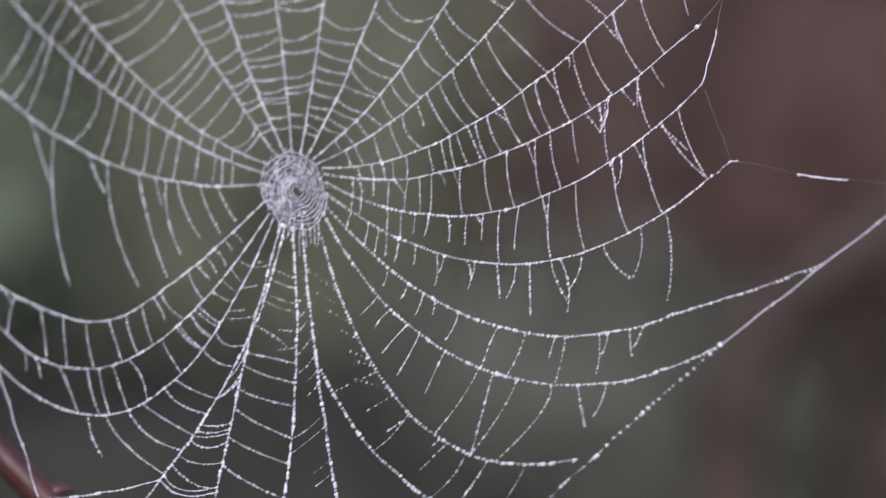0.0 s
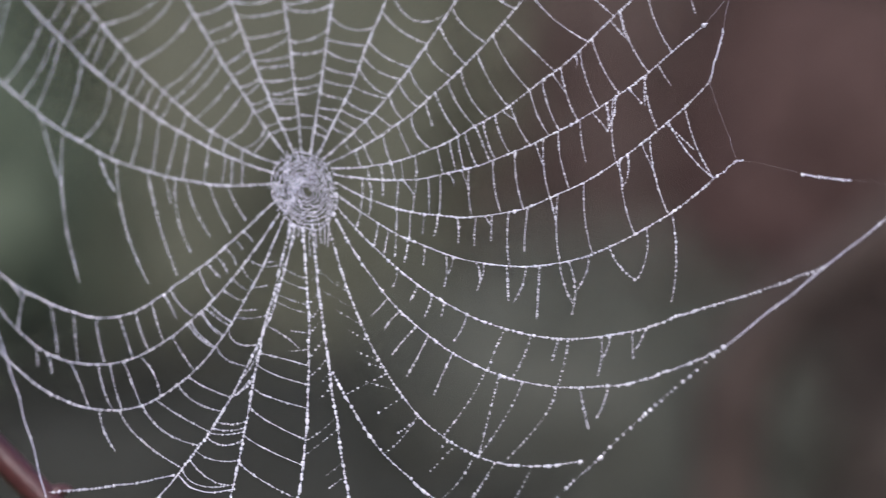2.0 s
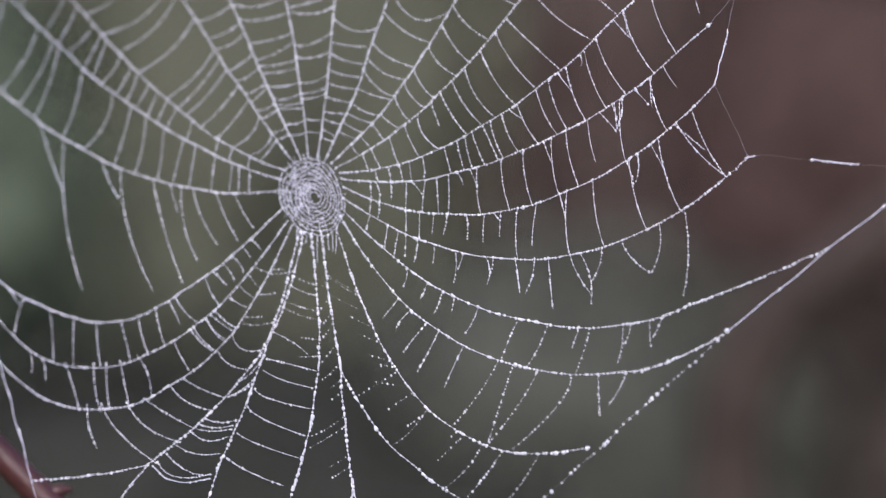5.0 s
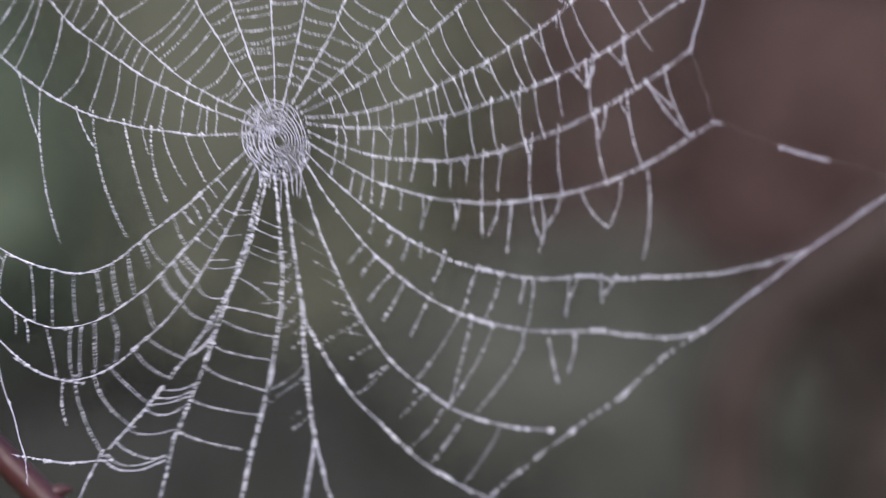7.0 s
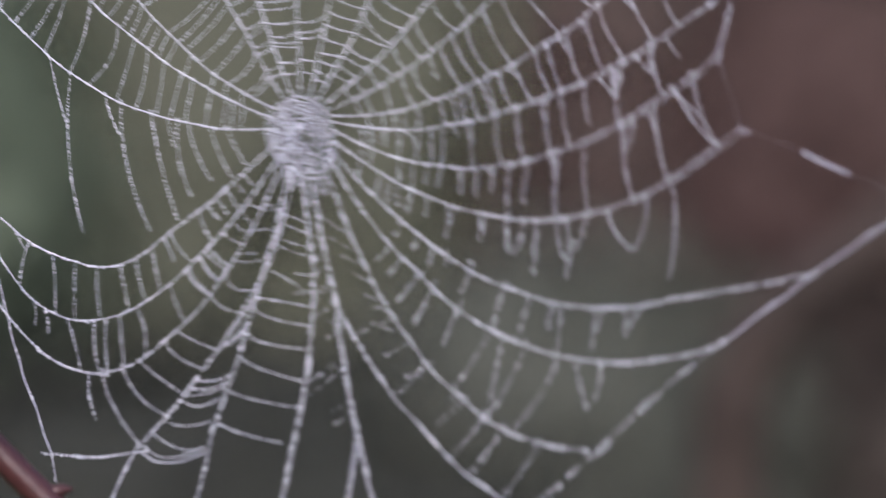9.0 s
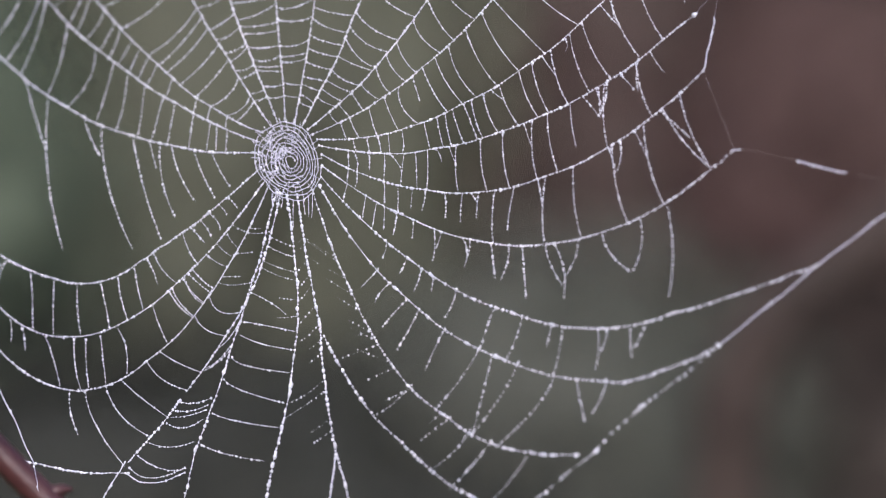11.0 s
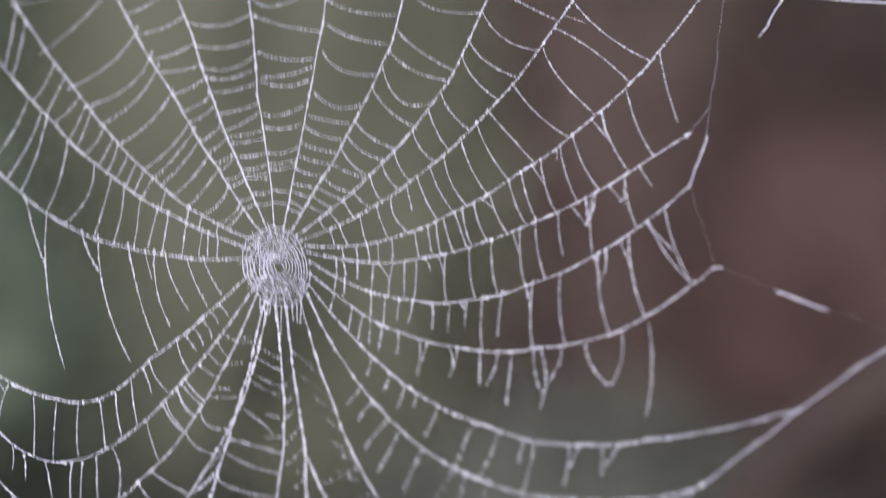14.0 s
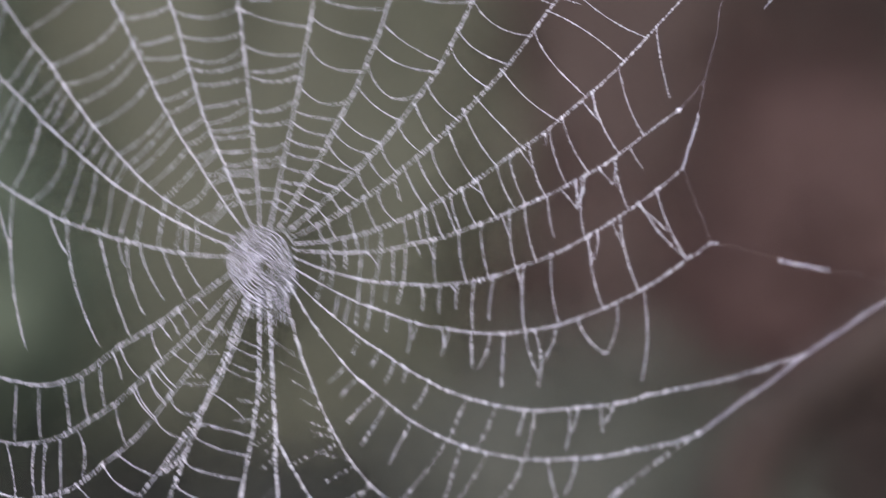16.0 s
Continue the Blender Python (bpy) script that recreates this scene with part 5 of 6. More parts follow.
gust(12.5, 34, hub=(-8.5, 13.5), left=(-2.4, 15.7), low_left=(-4.7, 18.9), bead=(-10.7, 2.8), corner=(-10.6, 5.7), rim=(-14.5, 8.8), stub=(-15.1, 6.0), frame=(-16.0, 2.5), knot=(-13.5, 4.0), middle_low=(-7.0, 13.6), low_tie=(-20.9, 12.2), top=(-10.7, 2.8), sag=(-17.9, 12.7), low_sag=(-15.3, 10.8), far_sag=(-13.4, 11.5), low_frame=(-13.2, 6.4), tie=(-2.4, 18.5), outer_left=(-6.4, 12.7), rim_sag=(-11.2, 16.5), low_fork=(-10.5, 16.7), left_arc=(-6.4, 20.6), brow=(-1.6, 15.0), crown_left=(-4.1, 14.1), crown_far_left=(-1.1, 14.1), crown=(-5.1, 12.9), crown_high=(-3.0, 12.2), crown_right=(-6.3, 11.1), crown_far_right=(-8.3, 8.7), crest=(-9.4, 9.3), sag_root=(-8.9, 15.7), sag_end=(-14.6, 10.9), low_sag_root=(-10.3, 14.8), low_arc=(-7.4, 18.0), rim_root=(-8.7, 14.8), web_right=(-10.5, 14.0), far_sag_root=(-9.3, 14.5), left_high=(-0.7, 16.1), far_frame=(-16.0, 1.6), top_right=(-12.6, 1.0))
gust(12.6, 34, hub=(-15.2, 12.3), left=(-10.2, 9.0), low_left=(-7.5, 16.5), bead=(-13.5, 1.2), corner=(-14.6, 3.0), rim=(-15.9, 6.7), stub=(-16.9, 4.3), frame=(-17.6, 3.9), knot=(-16.4, 5.6), middle_low=(-16.4, 16.2), low_tie=(-26.5, 6.7), top=(-13.5, 1.2), sag=(-18.8, 11.1), low_sag=(-18.5, 10.9), far_sag=(-17.4, 12.3), low_frame=(-16.1, 7.7), tie=(-2.7, 15.2), outer_left=(-9.3, 10.2), rim_sag=(-14.8, 12.2), low_fork=(-19.9, 19.4), left_arc=(-11.0, 18.8), brow=(-8.7, 8.2), crown_left=(-10.7, 9.1), crown_far_left=(-7.5, 7.4), crown=(-11.6, 8.7), crown_high=(-8.6, 6.5), crown_right=(-11.0, 7.0), crown_far_right=(-12.0, 5.0), crest=(-13.0, 5.9), sag_root=(-14.1, 14.0), sag_end=(-17.2, 10.8), low_sag_root=(-15.2, 14.0), low_arc=(-11.4, 15.9), rim_root=(-13.9, 12.8), web_right=(-14.4, 10.5), far_sag_root=(-16.0, 15.1), left_high=(-8.0, 9.0), far_frame=(-17.6, 1.5), top_right=(-14.9, -0.8))
gust(13, 40, hub=(-1.2, 22.2), left=(3.2, 26.6), low_left=(3.6, 29.1), bead=(-5.4, 7.3), corner=(-5.5, 9.7), rim=(-6.9, 10.2), stub=(-11.3, 7.0), frame=(-15.0, 2.0), knot=(-12.5, 4.6), middle_low=(-1.1, 19.3), low_tie=(-12.2, 17.6), top=(-5.4, 7.3), sag=(-11.7, 14.9), low_sag=(-12.5, 11.6), far_sag=(-11.9, 10.1), low_frame=(-12.1, 7.0), tie=(-1.8, 24.8), outer_left=(1.9, 22.1), rim_sag=(-4.5, 18.1), low_fork=(-4.6, 22.4), left_arc=(2.3, 27.9), brow=(5.3, 26.9), crown_left=(1.9, 23.6), crown_far_left=(7.7, 27.2), crown=(0.0, 22.7), crown_high=(5.9, 23.7), crown_right=(3.2, 19.1), crown_far_right=(-0.3, 14.1), crest=(-2.0, 13.4), sag_root=(-1.6, 20.1), sag_end=(-11.3, 9.4), low_sag_root=(-5.2, 18.2), low_arc=(-1.2, 27.8), rim_root=(-2.3, 20.7), web_right=(-4.0, 16.7), far_sag_root=(-3.8, 18.9), left_high=(6.8, 29.0), far_frame=(-15.3, -1.0), top_right=(-7.8, 3.1))
gust(13.5, 42, hub=(-7.2, 24.0), left=(-0.7, 25.8), low_left=(0.3, 27.4), bead=(-11.5, 11.1), corner=(-11.4, 13.3), rim=(-12.2, 13.9), stub=(-15.4, 10.1), frame=(-16.5, 2.7), knot=(-15.3, 6.5), middle_low=(-4.6, 23.9), low_tie=(-15.5, 16.7), top=(-11.5, 11.1), sag=(-13.3, 15.5), low_sag=(-14.4, 11.6), far_sag=(-13.2, 14.6), low_frame=(-15.1, 9.6), tie=(-5.2, 23.9), outer_left=(-1.5, 21.1), rim_sag=(-10.4, 19.0), low_fork=(-8.1, 27.0), left_arc=(-3.1, 28.2), brow=(-0.1, 26.1), crown_left=(-6.0, 22.9), crown_far_left=(1.1, 27.3), crown=(-9.4, 23.7), crown_high=(-1.2, 24.8), crown_right=(-1.6, 20.2), crown_far_right=(-5.5, 15.5), crest=(-6.9, 14.5), sag_root=(-8.5, 20.3), sag_end=(-14.1, 10.5), low_sag_root=(-9.7, 19.1), low_arc=(-3.7, 25.4), rim_root=(-8.0, 20.5), web_right=(-9.5, 18.1), far_sag_root=(-7.7, 21.4), left_high=(1.1, 28.0), far_frame=(-16.6, -2.9), top_right=(-13.7, 6.7))
gust(14, 34, hub=(-4.1, 25.4), left=(2.8, 23.5), low_left=(3.3, 25.5), bead=(-6.4, 12.0), corner=(-7.4, 15.0), rim=(-8.6, 14.7), stub=(-11.1, 10.8), frame=(-12.8, 3.6), knot=(-10.7, 5.9), middle_low=(-1.6, 22.0), low_tie=(-12.5, 14.8), top=(-10.0, 11.5), sag=(-11.6, 17.2), low_sag=(-12.7, 13.2), far_sag=(-11.5, 16.2), low_frame=(-11.1, 9.5), tie=(-2.1, 22.0), outer_left=(1.6, 19.3), rim_sag=(-6.6, 23.3), low_fork=(-5.1, 25.1), left_arc=(-0.2, 29.6), brow=(2.6, 24.2), crown_left=(-1.8, 23.5), crown_far_left=(-2.4, 23.0), crown=(-5.7, 24.8), crown_high=(-2.4, 24.7), crown_right=(1.6, 21.8), crown_far_right=(-3.8, 18.7), crest=(-5.4, 19.6), sag_root=(-5.4, 21.4), sag_end=(-10.8, 11.2), low_sag_root=(-6.8, 20.0), low_arc=(-0.6, 24.8), rim_root=(-5.0, 21.7), web_right=(-6.3, 21.2), far_sag_root=(-4.7, 21.0), left_high=(3.2, 25.8), far_frame=(-12.9, 0.3), top_right=(-10.9, 9.0))
gust(14.3, 36, hub=(-10.1, 22.4), left=(-4.7, 21.4), low_left=(-5.0, 26.5), bead=(-12.2, 10.9), corner=(-12.5, 13.9), rim=(-14.7, 14.6), stub=(-15.0, 9.4), frame=(-16.5, 5.2), knot=(-14.6, 7.5), middle_low=(-9.9, 23.0), low_tie=(-20.8, 15.7), top=(-13.2, 8.4), sag=(-17.3, 17.3), low_sag=(-18.1, 13.8), far_sag=(-16.9, 16.8), low_frame=(-15.3, 11.0), tie=(-10.5, 23.0), outer_left=(-6.8, 20.2), rim_sag=(-13.0, 21.2), low_fork=(-13.4, 26.1), left_arc=(-7.3, 29.6), brow=(-5.9, 20.1), crown_left=(-10.3, 19.1), crown_far_left=(-11.0, 18.9), crown=(-11.9, 21.5), crown_high=(-9.0, 20.7), crown_right=(-4.5, 18.0), crown_far_right=(-9.3, 16.0), crest=(-12.6, 20.2), sag_root=(-11.1, 21.8), sag_end=(-15.4, 11.8), low_sag_root=(-12.2, 20.9), low_arc=(-8.4, 25.5), rim_root=(-11.0, 21.3), web_right=(-12.5, 19.6), far_sag_root=(-11.6, 21.9), left_high=(-5.5, 21.8), far_frame=(-16.6, 2.4), top_right=(-14.2, 6.6))
gust(14.5, 38, hub=(-4.4, 29.8), left=(6.4, 26.0), low_left=(3.9, 30.2), bead=(-8.2, 13.9), corner=(-9.1, 18.3), rim=(-11.1, 18.0), stub=(-13.4, 11.4), frame=(-14.4, 2.2), knot=(-12.4, 4.9), middle_low=(-1.0, 26.7), low_tie=(-11.9, 19.5), top=(-10.6, 9.4), sag=(-13.6, 19.6), low_sag=(-14.3, 16.5), far_sag=(-13.0, 19.5), low_frame=(-12.8, 9.6), tie=(-1.5, 26.7), outer_left=(2.2, 23.9), rim_sag=(-7.5, 33.0), low_fork=(-4.5, 29.8), left_arc=(0.0, 35.7), brow=(3.5, 25.4), crown_left=(-3.4, 25.0), crown_far_left=(-2.6, 26.1), crown=(-4.8, 28.7), crown_high=(-1.2, 28.1), crown_right=(1.7, 24.2), crown_far_right=(-3.9, 21.1), crest=(-8.5, 27.2), sag_root=(-4.2, 28.8), sag_end=(-12.4, 12.4), low_sag_root=(-5.4, 26.4), low_arc=(-0.2, 30.1), rim_root=(-4.3, 28.2), web_right=(-7.2, 28.2), far_sag_root=(-4.0, 26.6), left_high=(4.5, 27.9), far_frame=(-14.5, -1.4), top_right=(-12.9, 8.3))
gust(15, 30, hub=(-4.8, 16.0), left=(2.8, 13.9), low_left=(0.6, 16.5), bead=(-6.3, 5.5), corner=(-7.7, 7.9), rim=(-8.7, 9.9), stub=(-12.1, 6.4), frame=(-13.0, -0.2), knot=(-11.6, 4.0), middle_low=(0.7, 13.9), low_tie=(-15.0, 5.8), top=(-7.8, 5.0), sag=(-14.4, 15.7), low_sag=(-13.7, 12.6), far_sag=(-12.5, 15.6), low_frame=(-12.7, 8.8), tie=(-4.6, 13.0), outer_left=(-0.9, 10.2), rim_sag=(-7.5, 19.4), low_fork=(-2.8, 17.0), left_arc=(-1.5, 18.7), brow=(3.5, 12.8), crown_left=(-3.7, 11.2), crown_far_left=(-0.7, 10.4), crown=(-6.0, 13.4), crown_high=(-2.3, 12.3), crown_right=(-1.1, 11.9), crown_far_right=(-2.7, 9.2), crest=(-5.2, 10.6), sag_root=(-5.9, 14.7), sag_end=(-12.3, 13.3), low_sag_root=(-6.5, 16.4), low_arc=(-2.5, 15.6), rim_root=(-5.4, 14.8), web_right=(-7.5, 18.1), far_sag_root=(-4.1, 14.5), left_high=(3.7, 13.4), far_frame=(-13.1, 0.1), top_right=(-9.7, 3.5))
gust(15.5, 30, hub=(-10.4, 9.5), left=(-6.3, 8.2), low_left=(-7.1, 11.4), bead=(-9.9, 1.7), corner=(-10.3, 4.3), rim=(-12.2, 6.8), stub=(-12.8, 4.7), frame=(-15.5, 3.6), knot=(-12.9, 5.6), middle_low=(-7.2, 8.7), low_tie=(-22.9, 0.7), top=(-9.9, 1.4), sag=(-14.5, 10.9), low_sag=(-14.0, 8.9), far_sag=(-12.8, 12.0), low_frame=(-13.1, 8.4), tie=(-12.5, 7.9), outer_left=(-8.8, 5.1), rim_sag=(-11.0, 12.0), low_fork=(-10.7, 11.9), left_arc=(-8.7, 13.7), brow=(-4.0, 7.8), crown_left=(-9.5, 6.1), crown_far_left=(-6.4, 5.3), crown=(-10.6, 7.0), crown_high=(-5.3, 5.7), crown_right=(-6.6, 6.1), crown_far_right=(-9.8, 5.9), crest=(-9.8, 6.5), sag_root=(-10.4, 9.9), sag_end=(-12.9, 7.7), low_sag_root=(-11.3, 10.2), low_arc=(-9.9, 10.6), rim_root=(-10.0, 9.5), web_right=(-10.6, 9.9), far_sag_root=(-9.9, 9.7), left_high=(-4.4, 7.7), far_frame=(-15.8, 2.4), top_right=(-10.6, 1.9))
gust(15.6, 29, hub=(-15.8, 11.6), left=(-9.5, 6.4), low_left=(-11.5, 14.2), bead=(-14.2, 4.8), corner=(-15.5, 7.3), rim=(-16.4, 9.6), stub=(-16.8, 6.6), frame=(-17.0, 5.0), knot=(-16.7, 6.3), middle_low=(-11.6, 11.5), low_tie=(-27.3, 3.4), top=(-12.7, 1.7), sag=(-19.4, 12.6), low_sag=(-18.0, 10.5), far_sag=(-16.7, 13.0), low_frame=(-17.0, 9.5), tie=(-17.0, 10.7), outer_left=(-13.3, 7.9), rim_sag=(-17.3, 16.2), low_fork=(-15.1, 14.6), left_arc=(-13.3, 16.2), brow=(-7.2, 7.4), crown_left=(-13.8, 7.1), crown_far_left=(-10.0, 6.0), crown=(-14.8, 8.5), crown_high=(-9.7, 6.9), crown_right=(-10.7, 7.5), crown_far_right=(-13.9, 7.8), crest=(-14.5, 9.0), sag_root=(-15.1, 12.9), sag_end=(-17.1, 9.2), low_sag_root=(-15.9, 12.8), low_arc=(-14.4, 13.2), rim_root=(-14.8, 12.2), web_right=(-16.0, 13.0), far_sag_root=(-14.4, 12.4), left_high=(-7.8, 7.4), far_frame=(-16.9, 2.7), top_right=(-13.9, 3.1))
gust(16, 24, hub=(-9.4, 8.9), left=(-11.0, 14.7), low_left=(-12.2, 14.1), bead=(-8.3, 4.8), corner=(-8.8, 4.8), rim=(-9.1, 7.1), stub=(-9.4, 5.2), frame=(-9.6, 4.6), knot=(-10.5, 5.6), middle_low=(-12.3, 11.4), low_tie=(-27.9, 3.4), top=(-7.4, 4.9), sag=(-11.2, 9.7), low_sag=(-11.3, 10.6), far_sag=(-9.7, 11.3), low_frame=(-10.8, 9.2), tie=(-17.6, 10.6), outer_left=(-13.9, 7.8), rim_sag=(-9.1, 11.7), low_fork=(-15.7, 14.6), left_arc=(-11.0, 17.5), brow=(-6.2, 15.5), crown_left=(-11.1, 10.3), crown_far_left=(-7.3, 12.4), crown=(-9.2, 10.1), crown_high=(-7.2, 10.3), crown_right=(-4.0, 7.1), crown_far_right=(-7.2, 7.0), crest=(-9.2, 8.8), sag_root=(-9.0, 12.9), sag_end=(-10.7, 9.6), low_sag_root=(-10.6, 12.3), low_arc=(-13.7, 13.5), rim_root=(-9.0, 12.1), web_right=(-8.9, 10.8), far_sag_root=(-11.8, 11.9), left_high=(-7.5, 15.2), far_frame=(-9.5, 1.0), top_right=(-5.1, 3.5))
STEADY = sorted(GUSTS)
puff(0.1, -0.1, -2.4)
puff(0.2, 5.2, -3.2)
puff(0.4, -4.3, 3.8)
puff(0.7, -2.4, 0.4)
puff(0.8, -2.1, 2.0)
puff(1.2, 3.6, -3.3)
puff(1.7, -5.2, 3.5)
puff(2.2, 3.5, 2.0)
puff(3.2, 2.5, -3.0)
puff(3.6, 1.9, -0.3)
puff(3.7, -0.5, -2.2)
puff(4.3, 7.5, -1.4)
puff(4.7, -2.6, 0.9)
puff(5.1, -5.0, 3.0)
puff(5.5, 4.0, -4.0)
puff(5.9, -4.0, 2.0)
puff(6.3, 3.0, -2.0)
puff(6.8, -4.5, -4.8)
puff(6.9, 1.0, -2.2)
puff(7.1, 0.7, 6.3)
puff(7.2, -11.3, 9.1)
puff(7.3, -7.7, 4.9)
puff(7.4, -0.2, -2.4)
puff(7.6, -8.6, 2.7)
puff(7.7, -8.2, 2.9)
puff(7.8, -1.7, 0.8)
puff(7.9, 0.9, 4.6)
puff(8.1, -0.1, -2.8)
puff(8.2, 2.9, 4.9)
puff(8.3, 1.6, 2.6)
puff(8.6, -7.4, 4.6)
puff(8.7, -16.4, 8.8)
puff(8.8, 3.9, 10.2)
puff(8.9, 6.5, 3.7)
puff(9.1, -6.8, 4.9)
puff(9.2, 0.1, 14.6)
puff(9.3, 2.5, 19.8)
puff(9.4, -1.1, 12.8)
puff(9.6, -9.0, -4.3)
puff(9.7, -14.9, -0.2)
puff(10.1, -5.0, 2.0)
puff(10.5, 4.0, -3.0)
puff(10.9, -4.0, 3.0)
puff(11.4, 4.0, -2.0)
puff(11.9, -0.3, 4.1)
puff(12.1, 4.5, -2.8)
puff(12.2, 5.8, 2.0)
puff(12.3, 6.1, 1.6)
puff(12.4, 5.2, 0.4)
puff(12.7, -3.4, 1.7)
puff(12.8, 6.3, -0.2)
puff(12.9, 7.4, -0.1)
puff(13.1, -11.2, 13.0)
puff(13.2, -11.7, 20.1)
puff(13.3, -10.3, 13.1)
puff(13.4, -4.9, -3.1)
puff(13.6, -3.3, 18.1)
puff(13.7, -13.4, 17.4)
puff(13.8, -5.8, 19.2)
puff(13.9, -5.4, 8.3)
puff(14.1, 0.0, -9.6)
puff(14.2, 0.5, -6.3)
puff(14.4, -5.1, 5.0)
puff(14.6, 3.2, -15.3)
puff(14.7, -2.8, -16.6)
puff(14.8, -2.1, -5.8)
puff(14.9, 0.0, -1.9)
puff(15.1, 1.8, 5.7)
puff(15.2, -4.8, 0.2)
puff(15.3, -3.5, -4.3)
puff(15.4, 0.8, -2.7)
puff(15.7, -0.1, -2.3)
puff(15.8, 9.2, -5.7)
puff(15.9, 9.1, -3.9)

# Quick shivers: how far the regions of the web go in one thirtieth of a second.
REGIONS = {"hub": (-0.0, 0.0), "left": (-81.5, 12.6), "right": (82.8, -11.9), "rim": (136.7, 10.4), "top": (15.1, 63.4), "low": (4.9, -67.2), "low_left": (-36.3, -65.9), "low_right": (67.4, -81.0), "stem": (-87.1, -108.7), "frame": (149.6, -47.0), "bough": (172.2, 102.1)}


def flutter(t, **going):
    names = list(REGIONS)
    at = np.array([REGIONS[n] for n in names])
    speed = np.array([going.get(n, (0.0, 0.0)) for n in names]) * 0.001
    push, moved = GUSTS[t]
    for way in (-1, 1):
        shifted = {}
        for m in moved:
            w = 1 / (((at - np.array(MARKS[m])) ** 2).sum(1) + 20 ** 2)
            shifted[m] = moved[m] + way * (w @ speed) / w.sum()
        if 0 < t + way / FPS < 16:
            GUSTS[t + way / FPS] = (push, shifted)


flutter(7, hub=(0.3, -1.1), low=(1.6, -0.3), low_left=(2.1, 1.3), right=(0.3, -1.3), rim=(0.4, -1.5), top=(0.3, -1.3), left=(0.2, -0.5), low_right=(0.4, -0.5))
flutter(7.5, hub=(1.5, -2.1), low=(2.4, -1.1), low_left=(1.0, -1.4), right=(0.6, -2.4), rim=(0.3, -0.6), top=(0.9, -1.7), left=(0.4, -1.7), low_right=(0.5, -0.5))
flutter(8, hub=(0.4, -0.9), low=(1.6, -0.5), low_left=(2.6, -0.4), right=(1.4, -6.2), rim=(2.8, -2.8), top=(0.9, -3.9), left=(0.3, -1.1), low_right=(1.5, -3.6))
flutter(8.5, hub=(0.6, 0.9), low=(1.5, -0.3), low_left=(1.9, 0.4), right=(0.2, -0.6), rim=(0.4, -0.6), top=(0.6, -1.5), left=(0.2, -0.4), low_right=(0.4, -0.5))
flutter(9, hub=(2.8, -0.3), low=(2.1, -0.6), low_left=(1.7, 0.4), right=(2.1, -1.7), rim=(1.9, -2.8), top=(2.1, -0.5), left=(0.6, -1.1), low_right=(0.9, -1.5))
flutter(9.5, hub=(0.8, -4.6), low=(1.2, -3.5), low_left=(1.0, -2.7), right=(2.5, -5.8), rim=(5.4, -5.0), top=(1.0, -3.5), left=(1.0, -2.3), low_right=(1.0, -3.9))
flutter(12, hub=(1.3, 0.9), low=(2.1, -0.6), low_left=(1.3, -0.5), right=(0.4, -1.1), rim=(0.4, -0.5), top=(1.5, 0.4), left=(0.9, -0.5), low_right=(2.1, -4.7))
flutter(12.5, hub=(1.5, -0.3), low=(1.5, -0.5), low_left=(2.4, -0.1), right=(0.4, -1.7), rim=(0.4, -1.1), top=(1.1, -0.3), left=(0.4, -1.7), low_right=(0.5, -0.9))
flutter(13, hub=(1.8, -1.3), low=(2.4, -0.5), low_left=(1.9, -1.0), right=(1.3, -1.5), rim=(0.3, -0.4), top=(1.9, 0.4), left=(0.5, -1.3), low_right=(0.5, -0.9))
flutter(13.5, hub=(0.9, 0.6), low=(1.5, -0.5), low_left=(0.9, -0.3), right=(0.5, -0.6), rim=(0.4, -0.9), top=(0.4, -1.7), left=(0.3, -0.3), low_right=(0.6, -0.9))
flutter(14, hub=(0.3, -1.5), low=(0.3, -1.7), low_left=(0.5, -1.5), right=(0.2, -0.5), rim=(0.2, -0.4), top=(0.2, -1.9), left=(0.2, -1.9), low_right=(1.7, -3.2))
flutter(14.5, hub=(2.3, -3.2), low=(2.9, -1.6), low_left=(1.8, -3.1), right=(0.8, -1.3), rim=(1.3, -2.9), top=(2.3, -0.6), left=(0.5, -1.0), low_right=(0.8, -1.6))
flutter(15, hub=(0.4, -1.5), low=(0.6, -1.9), low_left=(0.4, -2.3), right=(1.0, -3.1), rim=(0.5, -1.3), top=(0.5, -1.5), left=(0.3, -0.5), low_right=(0.5, -1.3))
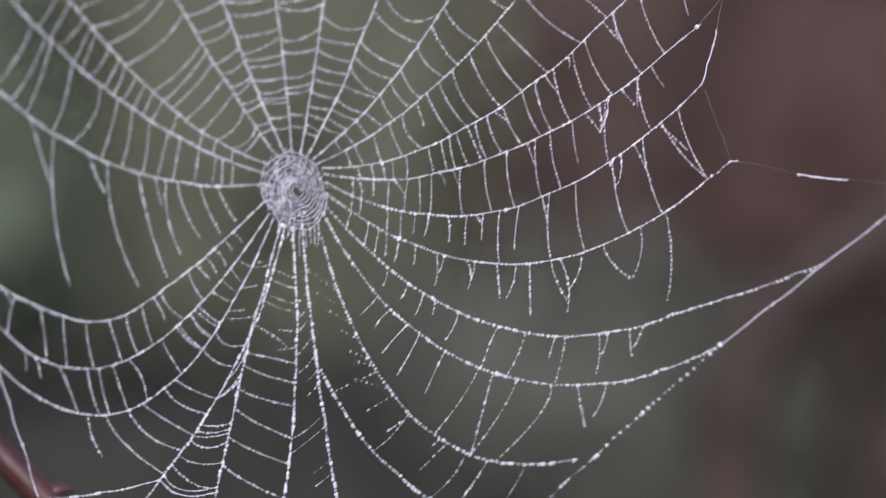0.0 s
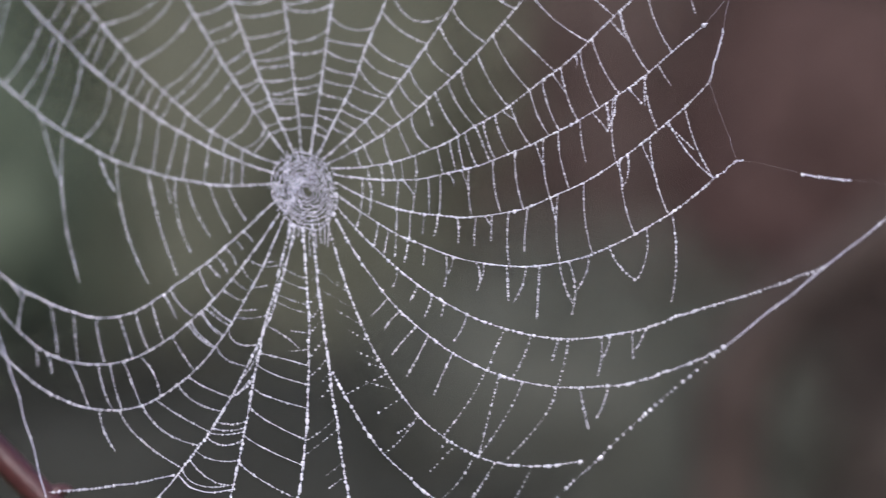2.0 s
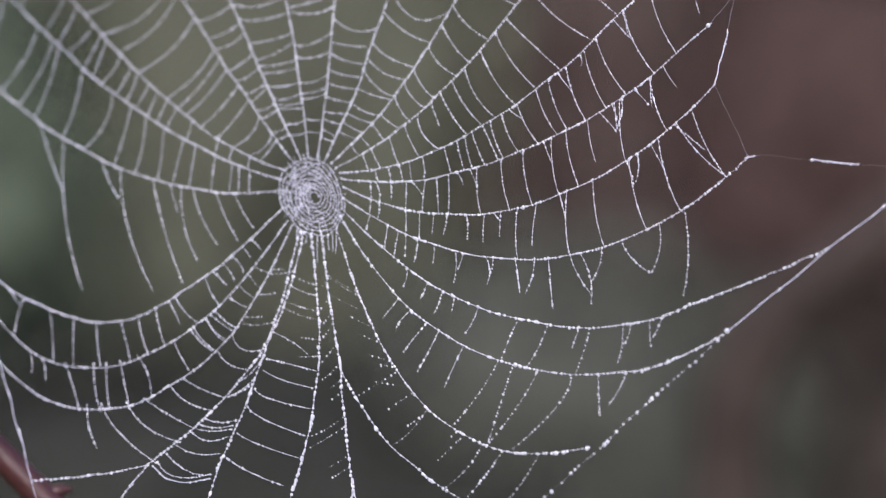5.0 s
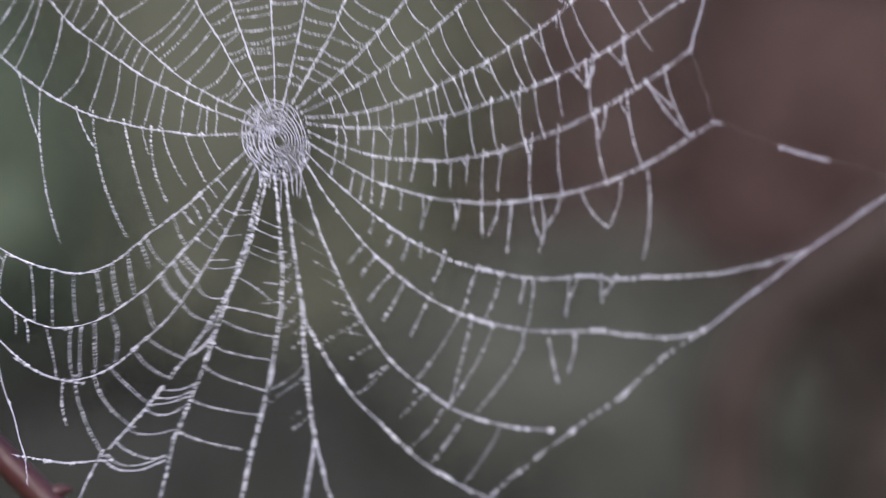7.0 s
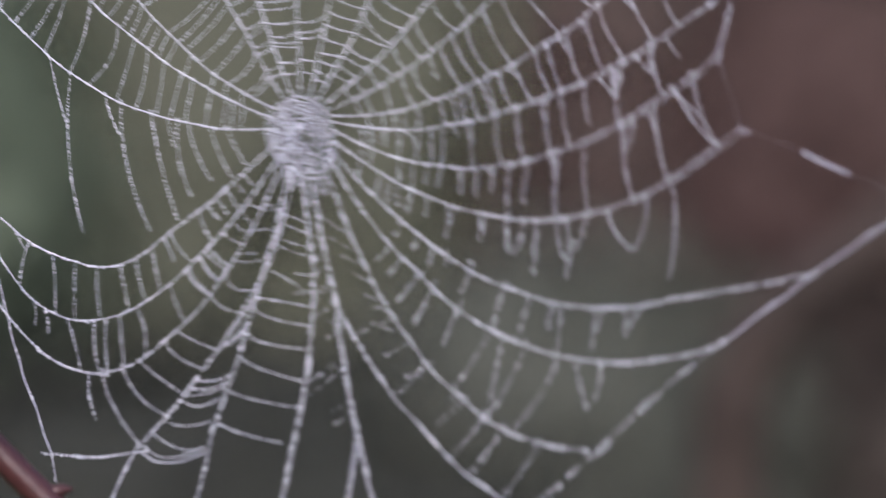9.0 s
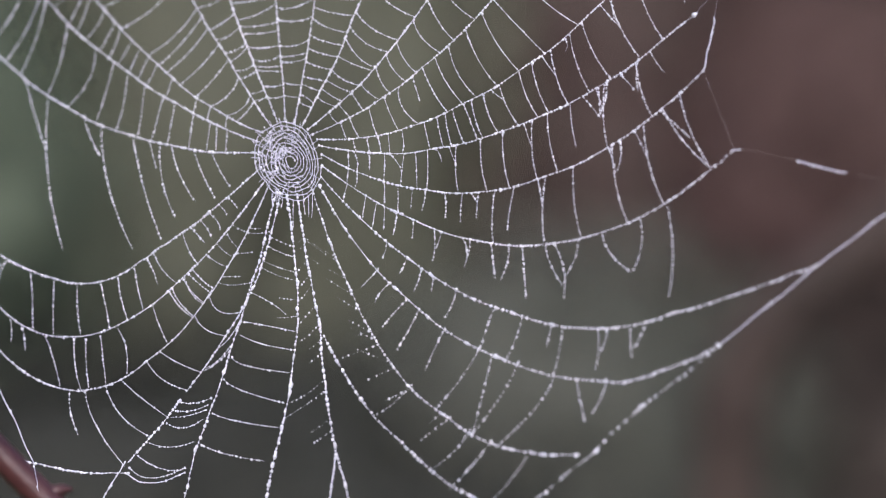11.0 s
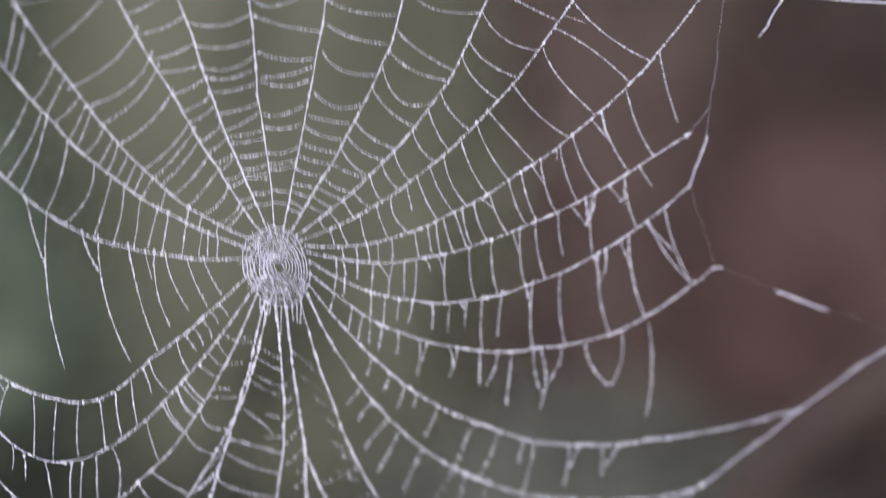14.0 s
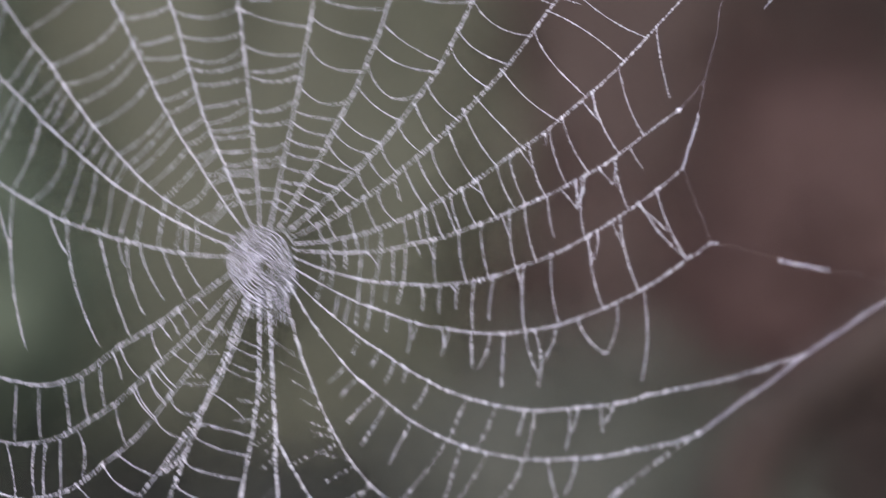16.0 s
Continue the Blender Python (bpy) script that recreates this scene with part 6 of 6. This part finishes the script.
flutter(15.5, hub=(2.3, -2.8), low=(2.6, -1.8), low_left=(1.2, -1.8), right=(0.6, -2.3), rim=(0.4, -0.4), top=(1.9, -1.9), left=(0.8, -3.3), low_right=(1.0, -1.0))
flutter(16, hub=(1.8, -1.5), low=(0.8, -0.8), low_left=(1.3, -1.8), right=(0.8, -1.2), rim=(0.4, -0.5), top=(1.4, -1.2), left=(1.0, -1.8), low_right=(0.5, -0.8))


def blown(places, t):
    """Where the wind carries places on the sheet at a time: a smooth surface through the marks' own wander."""
    _, moved = GUSTS[t]
    names = sorted(MARKS)
    rest = np.array([MARKS[m] for m in names]) * 0.001
    go = np.array([moved[m] for m in names])
    n = len(rest)
    spread = lambda p: np.sqrt(((p[:, None] - rest[None]) ** 2).sum(2) + 0.006 ** 2)
    even = lambda p: np.stack([np.ones(len(p)), p[:, 0] * 10, p[:, 1] * 10], 1)
    system = np.zeros((n + 3, n + 3))
    system[:n, :n], system[:n, n:], system[n:, :n] = spread(rest), even(rest), even(rest).T
    weights = np.linalg.solve(system, np.concatenate([go, np.zeros((3, 2))]))
    return spread(places) @ weights[:n] + even(places) @ weights[n:]


def motions():
    times = sorted(GUSTS)
    ends = np.array([(p[0], p[2]) for _, a, b in PIECES for p in (a, b)])
    rows = [[] for _ in PIECES]
    sway = []
    for t in times:
        push, moved = GUSTS[t]
        hub = blown(np.zeros((1, 2)), t)[0]
        sway.append((t, Matrix.Translation(HUB + Vector((hub[0], TIP * hub[1] - LEAN * hub[0] - push, hub[1])))))
        new_ends = ends + blown(ends, t) - hub
        for i, (ob, a, b) in enumerate(PIECES):
            (px, pz), (qx, qz) = new_ends[2 * i], new_ends[2 * i + 1]
            p, q = Vector((px, TIP * pz - LEAN * px, pz)), Vector((qx, TIP * qz - LEAN * qx, qz))
            turn = Vector(b - a).rotation_difference(q - p)
            rows[i].append((t, Matrix.Translation((p + q) / 2) @ turn.to_matrix().to_4x4()))
    walk(web, sway)
    for (ob, a, b), way in zip(PIECES, rows):
        walk(ob, way)


motions()
